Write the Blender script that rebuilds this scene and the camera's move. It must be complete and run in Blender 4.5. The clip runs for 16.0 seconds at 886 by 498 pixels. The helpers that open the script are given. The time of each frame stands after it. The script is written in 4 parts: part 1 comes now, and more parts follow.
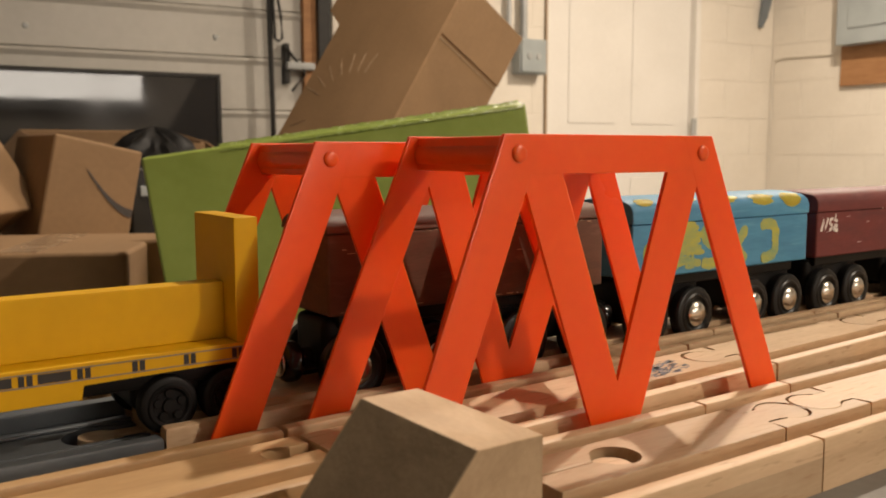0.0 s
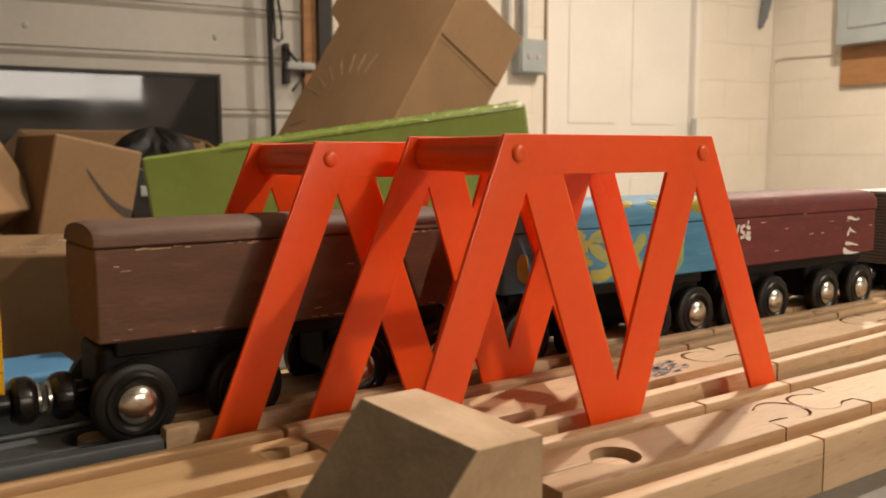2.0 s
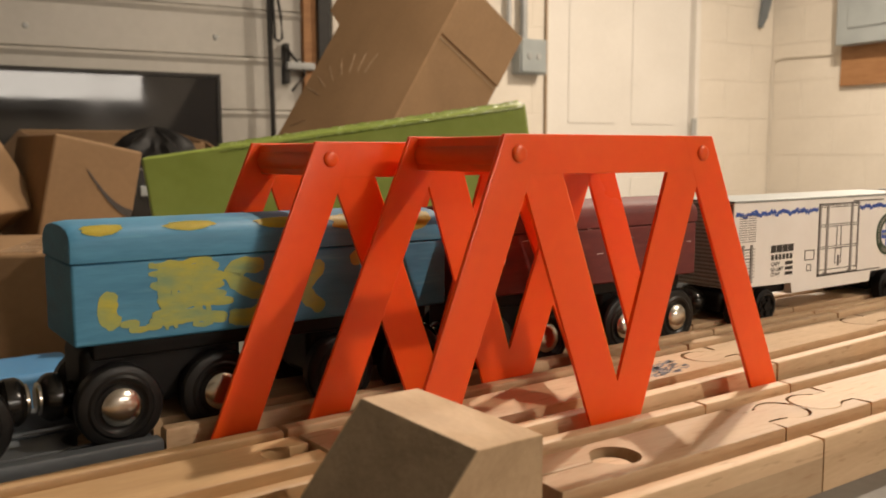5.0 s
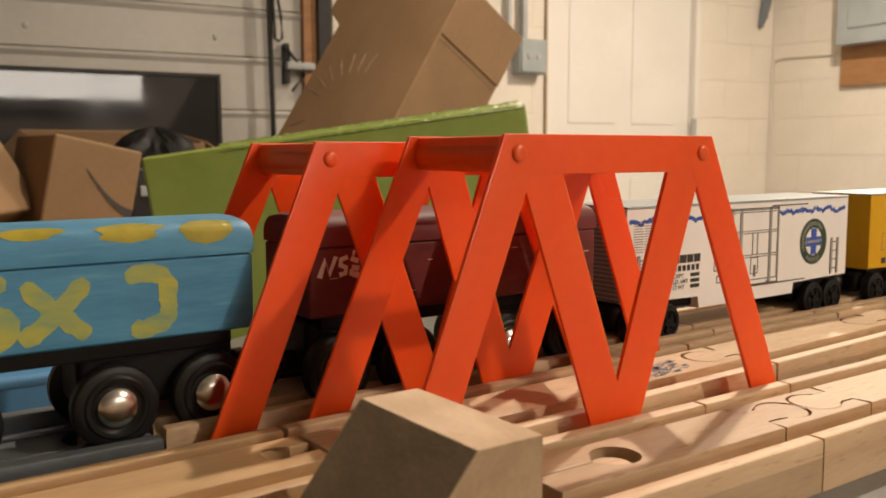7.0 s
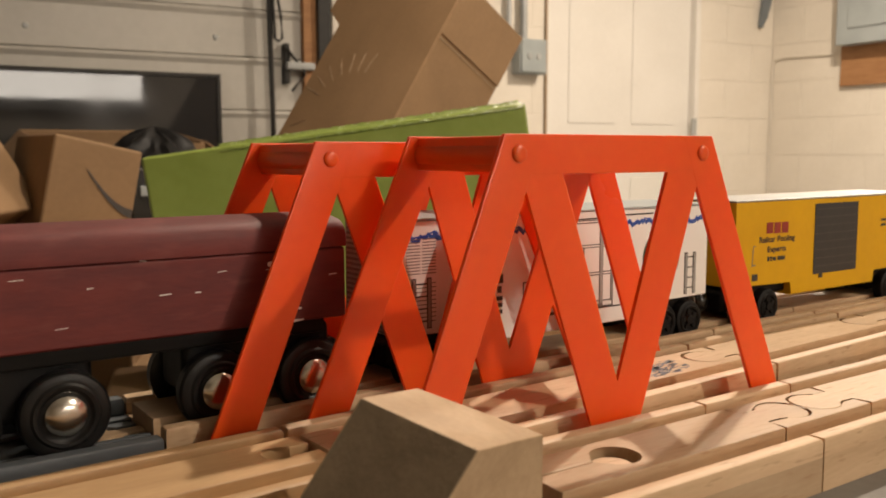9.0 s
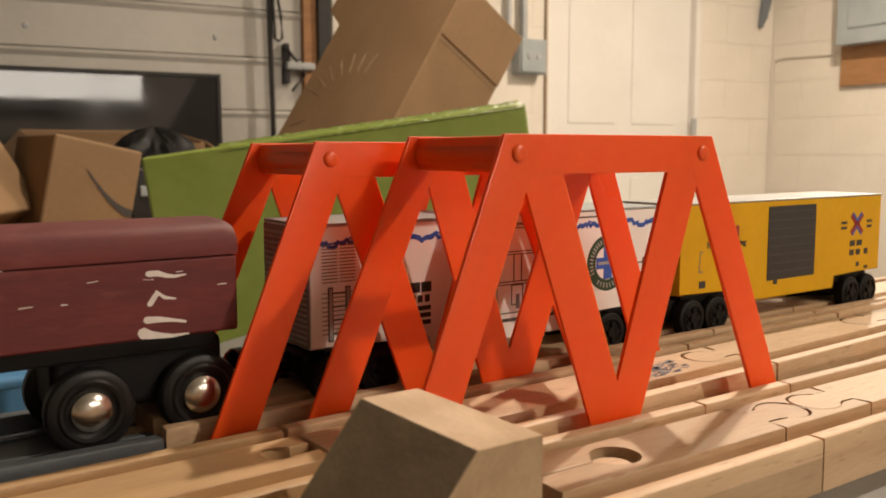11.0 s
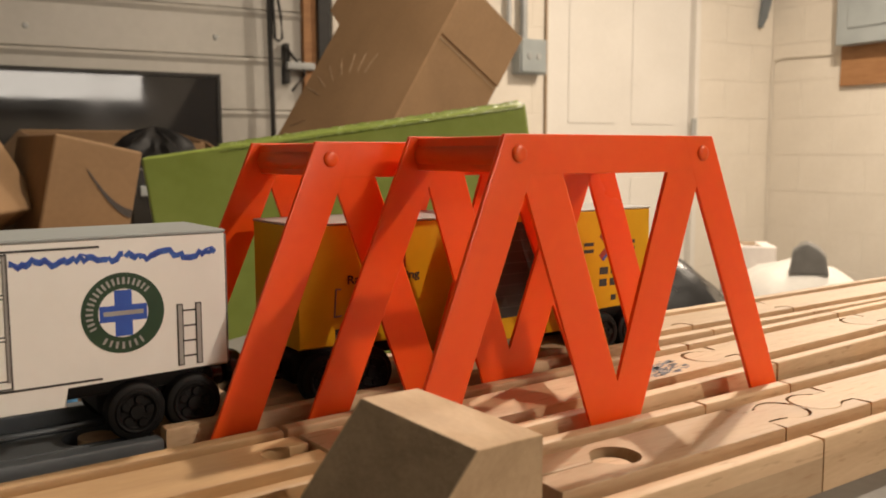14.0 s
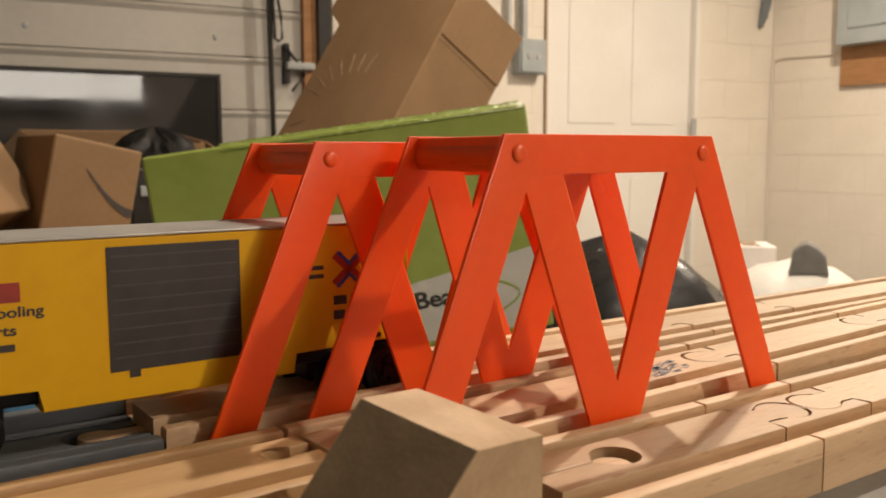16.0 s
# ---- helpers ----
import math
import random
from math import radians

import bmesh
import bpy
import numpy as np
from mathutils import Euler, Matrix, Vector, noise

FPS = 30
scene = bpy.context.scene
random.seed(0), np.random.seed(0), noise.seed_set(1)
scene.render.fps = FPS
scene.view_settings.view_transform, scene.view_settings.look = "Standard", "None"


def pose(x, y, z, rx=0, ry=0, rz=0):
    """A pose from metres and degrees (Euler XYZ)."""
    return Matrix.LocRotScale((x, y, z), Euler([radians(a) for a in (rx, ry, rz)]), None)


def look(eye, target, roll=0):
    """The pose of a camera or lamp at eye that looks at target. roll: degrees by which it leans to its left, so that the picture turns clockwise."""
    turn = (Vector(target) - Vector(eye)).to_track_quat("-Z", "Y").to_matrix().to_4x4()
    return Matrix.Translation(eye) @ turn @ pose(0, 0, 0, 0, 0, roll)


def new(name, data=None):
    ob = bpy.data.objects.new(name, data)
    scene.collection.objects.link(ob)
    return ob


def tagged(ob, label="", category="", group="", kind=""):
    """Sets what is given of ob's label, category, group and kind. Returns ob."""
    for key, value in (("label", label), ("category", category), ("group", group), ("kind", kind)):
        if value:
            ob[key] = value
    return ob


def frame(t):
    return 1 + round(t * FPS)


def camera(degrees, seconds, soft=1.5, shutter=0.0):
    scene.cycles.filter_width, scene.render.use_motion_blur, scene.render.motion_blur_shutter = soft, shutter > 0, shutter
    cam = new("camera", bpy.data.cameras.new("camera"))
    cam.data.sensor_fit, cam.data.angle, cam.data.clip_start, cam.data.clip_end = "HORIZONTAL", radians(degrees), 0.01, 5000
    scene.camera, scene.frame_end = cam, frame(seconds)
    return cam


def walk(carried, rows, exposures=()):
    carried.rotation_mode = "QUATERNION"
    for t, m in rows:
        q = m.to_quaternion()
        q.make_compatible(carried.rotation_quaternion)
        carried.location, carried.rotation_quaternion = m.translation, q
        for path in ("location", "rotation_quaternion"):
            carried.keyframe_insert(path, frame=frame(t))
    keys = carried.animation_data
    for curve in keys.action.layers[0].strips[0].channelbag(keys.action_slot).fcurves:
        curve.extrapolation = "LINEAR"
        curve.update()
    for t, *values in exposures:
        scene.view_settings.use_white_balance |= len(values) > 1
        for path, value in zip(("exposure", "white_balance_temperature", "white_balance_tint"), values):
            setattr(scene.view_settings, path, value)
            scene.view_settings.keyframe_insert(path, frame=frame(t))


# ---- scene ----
# ---------------------------------------------------------------- camera
cam = camera(53.28, 16.0, soft=1.8)
HEAD = radians(55.01)
EYE = Vector((0.0, 0.0, 0.0821))
TILT = radians(6.239)
AIM = EYE + Vector((math.cos(HEAD) * math.cos(TILT), math.sin(HEAD) * math.cos(TILT), -math.sin(TILT)))
walk(cam, [(0.0, look(EYE, AIM, -0.154)), (16.0, look(EYE, AIM, -0.154))])
cam.data.dof.use_dof = True
cam.data.dof.focus_distance = 0.275
cam.data.dof.aperture_fstop = 36.0
scene.view_settings.exposure = 0.0

# ---------------------------------------------------------------- light
world = bpy.data.worlds.new("room_air")
scene.world = world
world.use_nodes = True
world.node_tree.nodes["Background"].inputs[0].default_value = (1.0, 0.85, 0.68, 1)
world.node_tree.nodes["Background"].inputs[1].default_value = 0.026


def lamp(name, at, target, power, size, colour):
    data = bpy.data.lights.new(name, "AREA")
    data.shape, data.size, data.energy, data.color = "DISK", size, power, colour
    ob = new(name, data)
    ob.matrix_world = look(at, target)
    return ob


WARM = (1.0, 0.84, 0.665)
lamp("ceiling_lamp_middle", (1.15, 0.95, 1.62), (1.15, 0.95, 0), 40, 0.06, WARM)
lamp("ceiling_lamp_near", (1.45, -1.35, 1.62), (1.3, -1.1, 0), 39, 0.09, WARM)
# Added fill with no known fixture, to brighten the back and right walls.
lamp("added_fill_back", (3.1, 1.62, 1.62), (3.1, 1.62, 0), 66, 0.10, WARM)

# ---------------------------------------------------------------- materials
def surface(name, c1, c2, rough=0.5, scale=40.0, stretch=(1, 1, 1), bump=0.1, metal=0.0, fine=300.0, spec=0.5,
            sub=0.0, vary=0.0):
    """Two scales of noise: broad colour change and fine grain, with relief and uneven gloss."""
    m = bpy.data.materials.new(name)
    m.use_nodes = True
    n, l = m.node_tree.nodes, m.node_tree.links
    b = n["Principled BSDF"]
    co = n.new("ShaderNodeTexCoord")
    mp = n.new("ShaderNodeMapping")
    mp.inputs["Scale"].default_value = stretch
    l.new(co.outputs["Object"], mp.inputs["Vector"])
    a = n.new("ShaderNodeTexNoise")
    a.inputs["Scale"].default_value, a.inputs["Detail"].default_value = scale, 5
    f = n.new("ShaderNodeTexNoise")
    f.inputs["Scale"].default_value, f.inputs["Detail"].default_value = fine, 3
    l.new(mp.outputs[0], a.inputs["Vector"])
    l.new(mp.outputs[0], f.inputs["Vector"])
    mixf = n.new("ShaderNodeMath")
    mixf.operation = "MULTIPLY_ADD"
    mixf.inputs[1].default_value, mixf.inputs[2].default_value = 0.35, -0.17
    l.new(f.outputs["Fac"], mixf.inputs[0])
    add = n.new("ShaderNodeMath")
    l.new(a.outputs["Fac"], add.inputs[0])
    l.new(mixf.outputs[0], add.inputs[1])
    ramp = n.new("ShaderNodeValToRGB")
    ramp.color_ramp.elements[0].position, ramp.color_ramp.elements[1].position = 0.32, 0.68
    ramp.color_ramp.elements[0].color = (*c1, 1)
    ramp.color_ramp.elements[1].color = (*c2, 1)
    l.new(add.outputs[0], ramp.inputs[0])
    out = ramp.outputs[0]
    if vary:
        info = n.new("ShaderNodeObjectInfo")
        hsv = n.new("ShaderNodeHueSaturation")
        k = n.new("ShaderNodeMath")
        k.operation = "MULTIPLY_ADD"
        k.inputs[1].default_value, k.inputs[2].default_value = vary, 1 - vary / 2
        l.new(info.outputs["Random"], k.inputs[0])
        l.new(k.outputs[0], hsv.inputs["Value"])
        l.new(out, hsv.inputs["Color"])
        out = hsv.outputs[0]
    l.new(out, b.inputs["Base Color"])
    rr = n.new("ShaderNodeMath")
    rr.operation = "MULTIPLY_ADD"
    rr.inputs[1].default_value, rr.inputs[2].default_value = 0.25, rough - 0.12
    l.new(a.outputs["Fac"], rr.inputs[0])
    l.new(rr.outputs[0], b.inputs["Roughness"])
    b.inputs["Metallic"].default_value = metal
    b.inputs["Specular IOR Level"].default_value = spec
    if sub:
        b.inputs["Subsurface Weight"].default_value = sub
        b.inputs["Subsurface Radius"].default_value = (0.0022, 0.0007, 0.0004)
        b.inputs["Subsurface Scale"].default_value = 1.0
    if bump:
        bp = n.new("ShaderNodeBump")
        bp.inputs["Strength"].default_value, bp.inputs["Distance"].default_value = bump, 0.002
        l.new(add.outputs[0], bp.inputs["Height"])
        l.new(bp.outputs[0], b.inputs["Normal"])
    return m


BEECH = surface("beech_wood", (0.50, 0.33, 0.188), (0.62, 0.44, 0.272), 0.52, 60, (0.35, 2.0, 2.0), 0.10, fine=500, vary=0.34)


def flecked(m, colour, scale, stretch, amount):
    """Adds short dark flecks along the grain to a material."""
    n, l = m.node_tree.nodes, m.node_tree.links
    s = n["Principled BSDF"]
    src = s.inputs["Base Color"].links[0].from_socket
    co = n.new("ShaderNodeTexCoord")
    mp = n.new("ShaderNodeMapping")
    mp.inputs["Scale"].default_value = stretch
    l.new(co.outputs["Object"], mp.inputs["Vector"])
    v = n.new("ShaderNodeTexNoise")
    v.inputs["Scale"].default_value, v.inputs["Detail"].default_value = scale, 2
    l.new(mp.outputs[0], v.inputs["Vector"])
    r = n.new("ShaderNodeValToRGB")
    r.color_ramp.elements[0].position, r.color_ramp.elements[1].position = 0.60, 0.72
    l.new(v.outputs["Fac"], r.inputs[0])
    k = n.new("ShaderNodeMath")
    k.operation = "MULTIPLY"
    k.inputs[1].default_value = amount
    l.new(r.outputs[0], k.inputs[0])
    x = n.new("ShaderNodeMix")
    x.data_type = "RGBA"
    for sock in x.inputs:
        if sock.type == "RGBA" and sock.name == "B":
            sock.default_value = (*colour, 1)
        if sock.type == "RGBA" and sock.name == "A":
            l.new(src, sock)
    l.new(k.outputs[0], x.inputs[0])
    for sock in x.outputs:
        if sock.type == "RGBA":
            l.new(sock, s.inputs["Base Color"])
    return m


flecked(BEECH, (0.36, 0.19, 0.095), 420, (0.25, 1.6, 1.6), 0.55)
GOLDEN = surface("golden_beech_wood", (0.40, 0.245, 0.115), (0.52, 0.335, 0.170), 0.5, 60, (0.35, 2.0, 2.0), 0.10, fine=500, vary=0.1)
STAMP = surface("blue_grey_stamp", (0.10, 0.11, 0.15), (0.20, 0.20, 0.23), 0.6, 300, bump=0.0)
# Darker, greyer copy of the block's wood: shade on one side put into colour.
SHADED_SIDE = surface("shaded_block_side", (0.215, 0.157, 0.100), (0.295, 0.220, 0.142), 0.75, 120, (1, 1, 1), 0.15, fine=900, spec=0.25)
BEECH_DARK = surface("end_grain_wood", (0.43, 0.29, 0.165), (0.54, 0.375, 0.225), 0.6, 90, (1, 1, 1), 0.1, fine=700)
GREY_PLASTIC = surface("grey_plastic", (0.095, 0.108, 0.122), (0.125, 0.138, 0.152), 0.45, 50, bump=0.06)
ORANGE = surface("orange_plastic", (0.85, 0.081, 0.005), (0.91, 0.107, 0.008), 0.31, 14, bump=0.015, sub=0.42, spec=0.5)
TABLE = surface("grey_table_top", (0.16, 0.15, 0.14), (0.21, 0.20, 0.185), 0.5, 25, bump=0.05)
BLACK = surface("black_plastic", (0.006, 0.006, 0.006), (0.010, 0.009, 0.009), 0.38, 80, bump=0.04, spec=0.35)
RUBBER = surface("dull_black_plastic", (0.005, 0.005, 0.005), (0.009, 0.008, 0.008), 0.5, 80, bump=0.05, spec=0.2)
CHROME = surface("nickel_cap", (0.62, 0.58, 0.52), (0.72, 0.68, 0.62), 0.22, 60, bump=0.02, metal=1.0)
BROWN = surface("brown_paint", (0.090, 0.040, 0.021), (0.140, 0.064, 0.036), 0.64, 90, (0.5, 1, 2.5), 0.15, fine=600)
BLUE = surface("blue_paint", (0.045, 0.20, 0.36), (0.075, 0.28, 0.46), 0.56, 70, (0.4, 1, 2.5), 0.12, fine=500)
MAROON = surface("maroon_paint", (0.105, 0.013, 0.014), (0.155, 0.024, 0.021), 0.60, 90, (0.5, 1, 2.0), 0.10, fine=500)
DAUB_BRIGHT = surface("yellow_daub", (0.55, 0.47, 0.045), (0.72, 0.58, 0.06), 0.45, 110, bump=0.15)
DAUB = surface("yellow_green_daub", (0.21, 0.33, 0.17), (0.46, 0.44, 0.065), 0.55, 130, (0.6, 1, 1.6), bump=0.15)
YELLOW = surface("yellow_paint", (0.62, 0.34, 0.002), (0.69, 0.385, 0.003), 0.52, 40, bump=0.04, spec=0.28)
flecked(BROWN, (0.20, 0.10, 0.065), 160, (0.6, 1, 2.2), 0.45)
flecked(MAROON, (0.24, 0.07, 0.06), 150, (0.5, 1, 2.0), 0.25)
flecked(BLUE, (0.13, 0.36, 0.50), 140, (0.3, 1, 3.0), 0.45)
WHITE = surface("white_car_paint", (0.84, 0.82, 0.79), (0.88, 0.865, 0.84), 0.38, 40, bump=0.03)
SILVER = surface("silver_roof", (0.33, 0.32, 0.31), (0.42, 0.41, 0.39), 0.42, 60, bump=0.05, metal=0.35)
INK = surface("black_print", (0.020, 0.018, 0.018), (0.035, 0.032, 0.030), 0.5, 200, bump=0.0)
GREYINK = surface("grey_print", (0.16, 0.14, 0.14), (0.22, 0.20, 0.19), 0.5, 200, bump=0.0)
DARKDOOR = surface("charcoal_print", (0.022, 0.020, 0.020), (0.035, 0.032, 0.031), 0.5, 120, bump=0.05)
REDINK = surface("red_print", (0.24, 0.022, 0.016), (0.32, 0.03, 0.02), 0.5, 200, bump=0.0)
BLUEINK = surface("blue_marker", (0.010, 0.03, 0.26), (0.04, 0.13, 0.48), 0.45, 500, bump=0.0)
LOGO_BLUE = surface("blue_print", (0.025, 0.08, 0.42), (0.03, 0.10, 0.48), 0.45, 200, bump=0.0)
LOGO_GREEN = surface("green_print", (0.010, 0.040, 0.016), (0.016, 0.055, 0.022), 0.45, 200, bump=0.0)
CHALK = surface("white_paint_pen", (0.72, 0.66, 0.62), (0.82, 0.78, 0.74), 0.5, 300, bump=0.1)
CARTON = surface("corrugated_card", (0.200, 0.118, 0.056), (0.245, 0.147, 0.072), 0.8, 5, (1, 1, 1), 0.03, fine=90)
CLEARTAPE = surface("clear_tape_on_card", (0.24, 0.155, 0.09), (0.285, 0.19, 0.115), 0.24, 30, bump=0.1, fine=200)
GLOSS = surface("glossy_black_plastic", (0.008, 0.007, 0.006), (0.014, 0.012, 0.010), 0.2, 80, bump=0.02)
CARTON_PALE = surface("pale_card_and_glint", (0.30, 0.21, 0.13), (0.36, 0.26, 0.165), 0.5, 60, bump=0.1)
CARTON_INK = surface("carton_print", (0.035, 0.03, 0.03), (0.06, 0.05, 0.045), 0.7, 60, bump=0.0)
GREEN = surface("green_shrink_wrap", (0.27, 0.35, 0.075), (0.33, 0.41, 0.10), 0.2, 14, bump=0.25, fine=60)
PALE = surface("pale_print", (0.55, 0.55, 0.50), (0.62, 0.62, 0.57), 0.25, 14, bump=0.2, fine=60)
WALLPAINT = surface("cream_block_paint", (0.65, 0.594, 0.513), (0.71, 0.654, 0.572), 0.6, 3, bump=0.25, fine=40)
DOORPAINT = surface("white_door_paint", (0.66, 0.63, 0.585), (0.71, 0.68, 0.635), 0.5, 3, bump=0.08, fine=60)
GARAGE = surface("garage_door_paint", (0.45, 0.43, 0.395), (0.53, 0.507, 0.467), 0.45, 2.5, bump=0.05, fine=30)
STEEL = surface("galvanised_steel", (0.33, 0.34, 0.34), (0.42, 0.43, 0.43), 0.45, 10, bump=0.05, metal=0.3)
DARKGREY = surface("dark_grey_plastic", (0.15, 0.145, 0.135), (0.19, 0.185, 0.175), 0.5, 30, bump=0.05)
PANELGREY = surface("panel_grey_paint", (0.29, 0.32, 0.325), (0.34, 0.37, 0.375), 0.45, 8, bump=0.03)
PLY = surface("raw_plywood", (0.28, 0.13, 0.05), (0.36, 0.18, 0.075), 0.7, 12, (1, 1, 5), 0.1, fine=90)
IRON = surface("black_iron", (0.012, 0.011, 0.010), (0.022, 0.020, 0.018), 0.5, 20, bump=0.05, metal=0.2)
SCREEN = surface("dark_glass_screen", (0.020, 0.020, 0.021), (0.032, 0.031, 0.031), 0.04, 4, bump=0.0)
BAG = surface("black_bin_bag", (0.010, 0.010, 0.011), (0.018, 0.018, 0.019), 0.3, 25, bump=0.5, fine=80)
SACK = surface("white_sack", (0.62, 0.60, 0.56), (0.72, 0.70, 0.66), 0.5, 12, bump=0.15, fine=60)
FLOORM = surface("concrete_floor", (0.15, 0.14, 0.125), (0.22, 0.205, 0.185), 0.7, 2, bump=0.15, fine=50)
CEILM = surface("ceiling_board", (0.62, 0.59, 0.53), (0.68, 0.65, 0.59), 0.8, 3, bump=0.1, fine=50)
DULL_INK = surface("faint_dark_print", (0.050, 0.045, 0.043), (0.070, 0.064, 0.060), 0.6, 200, bump=0.0)
BLADE = surface("blue_grey_steel", (0.13, 0.15, 0.165), (0.17, 0.19, 0.205), 0.45, 12, bump=0.05)
PALE_CARD = surface("pale_printed_card", (0.60, 0.55, 0.52), (0.68, 0.63, 0.60), 0.6, 20, bump=0.05, fine=90)
FILM = surface("glossy_green_film", (0.29, 0.37, 0.085), (0.36, 0.44, 0.12), 0.24, 110, bump=0.7, fine=300, spec=1.0)
SKYBLUE = surface("light_blue_plastic", (0.07, 0.22, 0.44), (0.09, 0.27, 0.50), 0.4, 20, bump=0.03)


# ---------------------------------------------------------------- building helpers
def part(name, bm, material, parent, label="", unit=1.0, smooth=True):
    if unit != 1.0:
        bmesh.ops.scale(bm, vec=(unit, unit, unit), verts=bm.verts)
    bmesh.ops.recalc_face_normals(bm, faces=bm.faces)
    me = bpy.data.meshes.new(name)
    bm.to_mesh(me)
    bm.free()
    me.materials.append(material)
    if smooth:
        me.shade_smooth()
        me.set_sharp_from_angle(angle=radians(32))
    ob = new(name, me)
    if smooth:
        wn = ob.modifiers.new("even_normals", "WEIGHTED_NORMAL")
        wn.keep_sharp, wn.weight = True, 100
    if parent is not None:
        ob.parent = parent
    if label:
        ob["label"] = label
    return ob


def thing(name, m, label, category, group="", kind=""):
    ob = new(name)
    ob.empty_display_size = 0.02
    ob.matrix_world = m
    return tagged(ob, label, category, group, kind)


def hexa(bm, v, bevel=0.0, seg=2):
    """Eight corners: four below, four above, in the same turn."""
    vs = [bm.verts.new(p) for p in v]
    fs = [bm.faces.new([vs[i] for i in q]) for q in
          ((3, 2, 1, 0), (4, 5, 6, 7), (0, 1, 5, 4), (1, 2, 6, 5), (2, 3, 7, 6), (3, 0, 4, 7))]
    if bevel:
        bmesh.ops.bevel(bm, geom=list({e for f in fs for e in f.edges}), offset=bevel, segments=seg, profile=0.5, affect="EDGES")
    return bm


def box(bm, x0, x1, y0, y1, z0, z1, bevel=0.0, seg=2):
    return hexa(bm, [(x0, y0, z0), (x1, y0, z0), (x1, y1, z0), (x0, y1, z0),
                     (x0, y0, z1), (x1, y0, z1), (x1, y1, z1), (x0, y1, z1)], bevel, seg)


def prism(bm, pts, a, b, axis="z", bevel=0.0, both=False, seg=2):
    """A flat outline pushed from a to b along an axis."""
    put = {"z": lambda p, h: (p[0], p[1], h), "y": lambda p, h: (p[0], h, p[1]), "x": lambda p, h: (h, p[0], p[1])}[axis]
    lo = [bm.verts.new(put(p, a)) for p in pts]
    hi = [bm.verts.new(put(p, b)) for p in pts]
    n = len(pts)
    bm.faces.new(lo[::-1])
    top = bm.faces.new(hi)
    for i in range(n):
        bm.faces.new((lo[i], lo[(i + 1) % n], hi[(i + 1) % n], hi[i]))
    if bevel:
        es = list(top.edges)
        if both:
            es += [bm.edges.get((lo[i], lo[(i + 1) % n])) for i in range(n)]
        bmesh.ops.bevel(bm, geom=es, offset=bevel, segments=seg, profile=0.5, affect="EDGES")
    return bm


def turned(bm, prof, centre, axis="y", seg=32):
    """A turned body: profile of (along, radius) pairs about an axis through centre."""
    rings = []
    for h, r in prof:
        ring = []
        for i in range(seg):
            a = 2 * math.pi * i / seg
            u, v = r * math.cos(a), r * math.sin(a)
            p = {"y": (u, h, v), "x": (h, u, v), "z": (u, v, h)}[axis]
            ring.append(bm.verts.new((centre[0] + p[0], centre[1] + p[1], centre[2] + p[2])))
        rings.append(ring)
    for a, b in zip(rings, rings[1:]):
        for i in range(seg):
            bm.faces.new((a[i], a[(i + 1) % seg], b[(i + 1) % seg], b[i]))
    bm.faces.new(rings[0][::-1])
    bm.faces.new(rings[-1])
    return bm


def tube(bm, path, r, seg=8):
    """A round bar along a path of points."""
    rings = []
    path = [Vector(p) for p in path]
    for i, p in enumerate(path):
        d = (path[min(i + 1, len(path) - 1)] - path[max(i - 1, 0)]).normalized()
        q = d.to_track_quat("Z", "Y")
        rings.append([bm.verts.new(p + q @ Vector((r * math.cos(2 * math.pi * k / seg), r * math.sin(2 * math.pi * k / seg), 0)))
                      for k in range(seg)])
    for a, b in zip(rings, rings[1:]):
        for i in range(seg):
            bm.faces.new((a[i], a[(i + 1) % seg], b[(i + 1) % seg], b[i]))
    bm.faces.new(rings[0][::-1])
    bm.faces.new(rings[-1])
    return bm


B = bmesh.new
MM = 0.001
RAIL = 0.0135          # the top of the wooden track above the table

# ---------------------------------------------------------------- room
ROOM = pose(1.476, 3.361, 0, 0, 0, -5)
FLOOR_Z, CEIL_Z = -0.75, 1.68


def structure(name, bm, material, label, m=None):
    ob = part(name, bm, material, None)
    ob.matrix_world = m if m is not None else Matrix()
    return tagged(ob, label, kind="structure")


structure("floor", box(B(), -4.6, 3.1, -6.0, 0.15, FLOOR_Z - 0.1, FLOOR_Z), FLOORM, "bare grey concrete garage floor", ROOM)
structure("ceiling", box(B(), -4.6, 3.1, -6.0, 0.15, CEIL_Z, CEIL_Z + 0.1), CEILM, "plain pale board ceiling", ROOM)
structure("wall_north", box(B(), 0.30, 1.40, 0.0, 0.15, FLOOR_Z, CEIL_Z), WALLPAINT, "cream painted block wall beside the door", ROOM)
structure("wall_north_east", box(B(), 2.41, 3.1, 0.0, 0.15, FLOOR_Z, CEIL_Z), WALLPAINT, "cream painted block wall in the corner", ROOM)
structure("wall_above_door", box(B(), 1.40, 2.41, 0.0, 0.15, 1.32, CEIL_Z), WALLPAINT, "cream painted wall above the door", ROOM)
structure("wall_garage_side", box(B(), -4.6, -2.6, 0.0, 0.15, FLOOR_Z, CEIL_Z), WALLPAINT, "cream painted wall beside the garage door", ROOM)
structure("wall_above_garage_door", box(B(), -2.6, 0.30, 0.0, 0.15, 1.45, CEIL_Z), WALLPAINT, "cream painted wall above the garage door", ROOM)
structure("wall_east", box(B(), 2.985, 3.135, -6.0, -0.002, FLOOR_Z, CEIL_Z), WALLPAINT, "cream painted block wall with an electric panel", ROOM)
structure("wall_west", box(B(), -4.75, -4.6, -6.0, 0.15, FLOOR_Z, CEIL_Z), WALLPAINT, "cream painted block wall", ROOM)
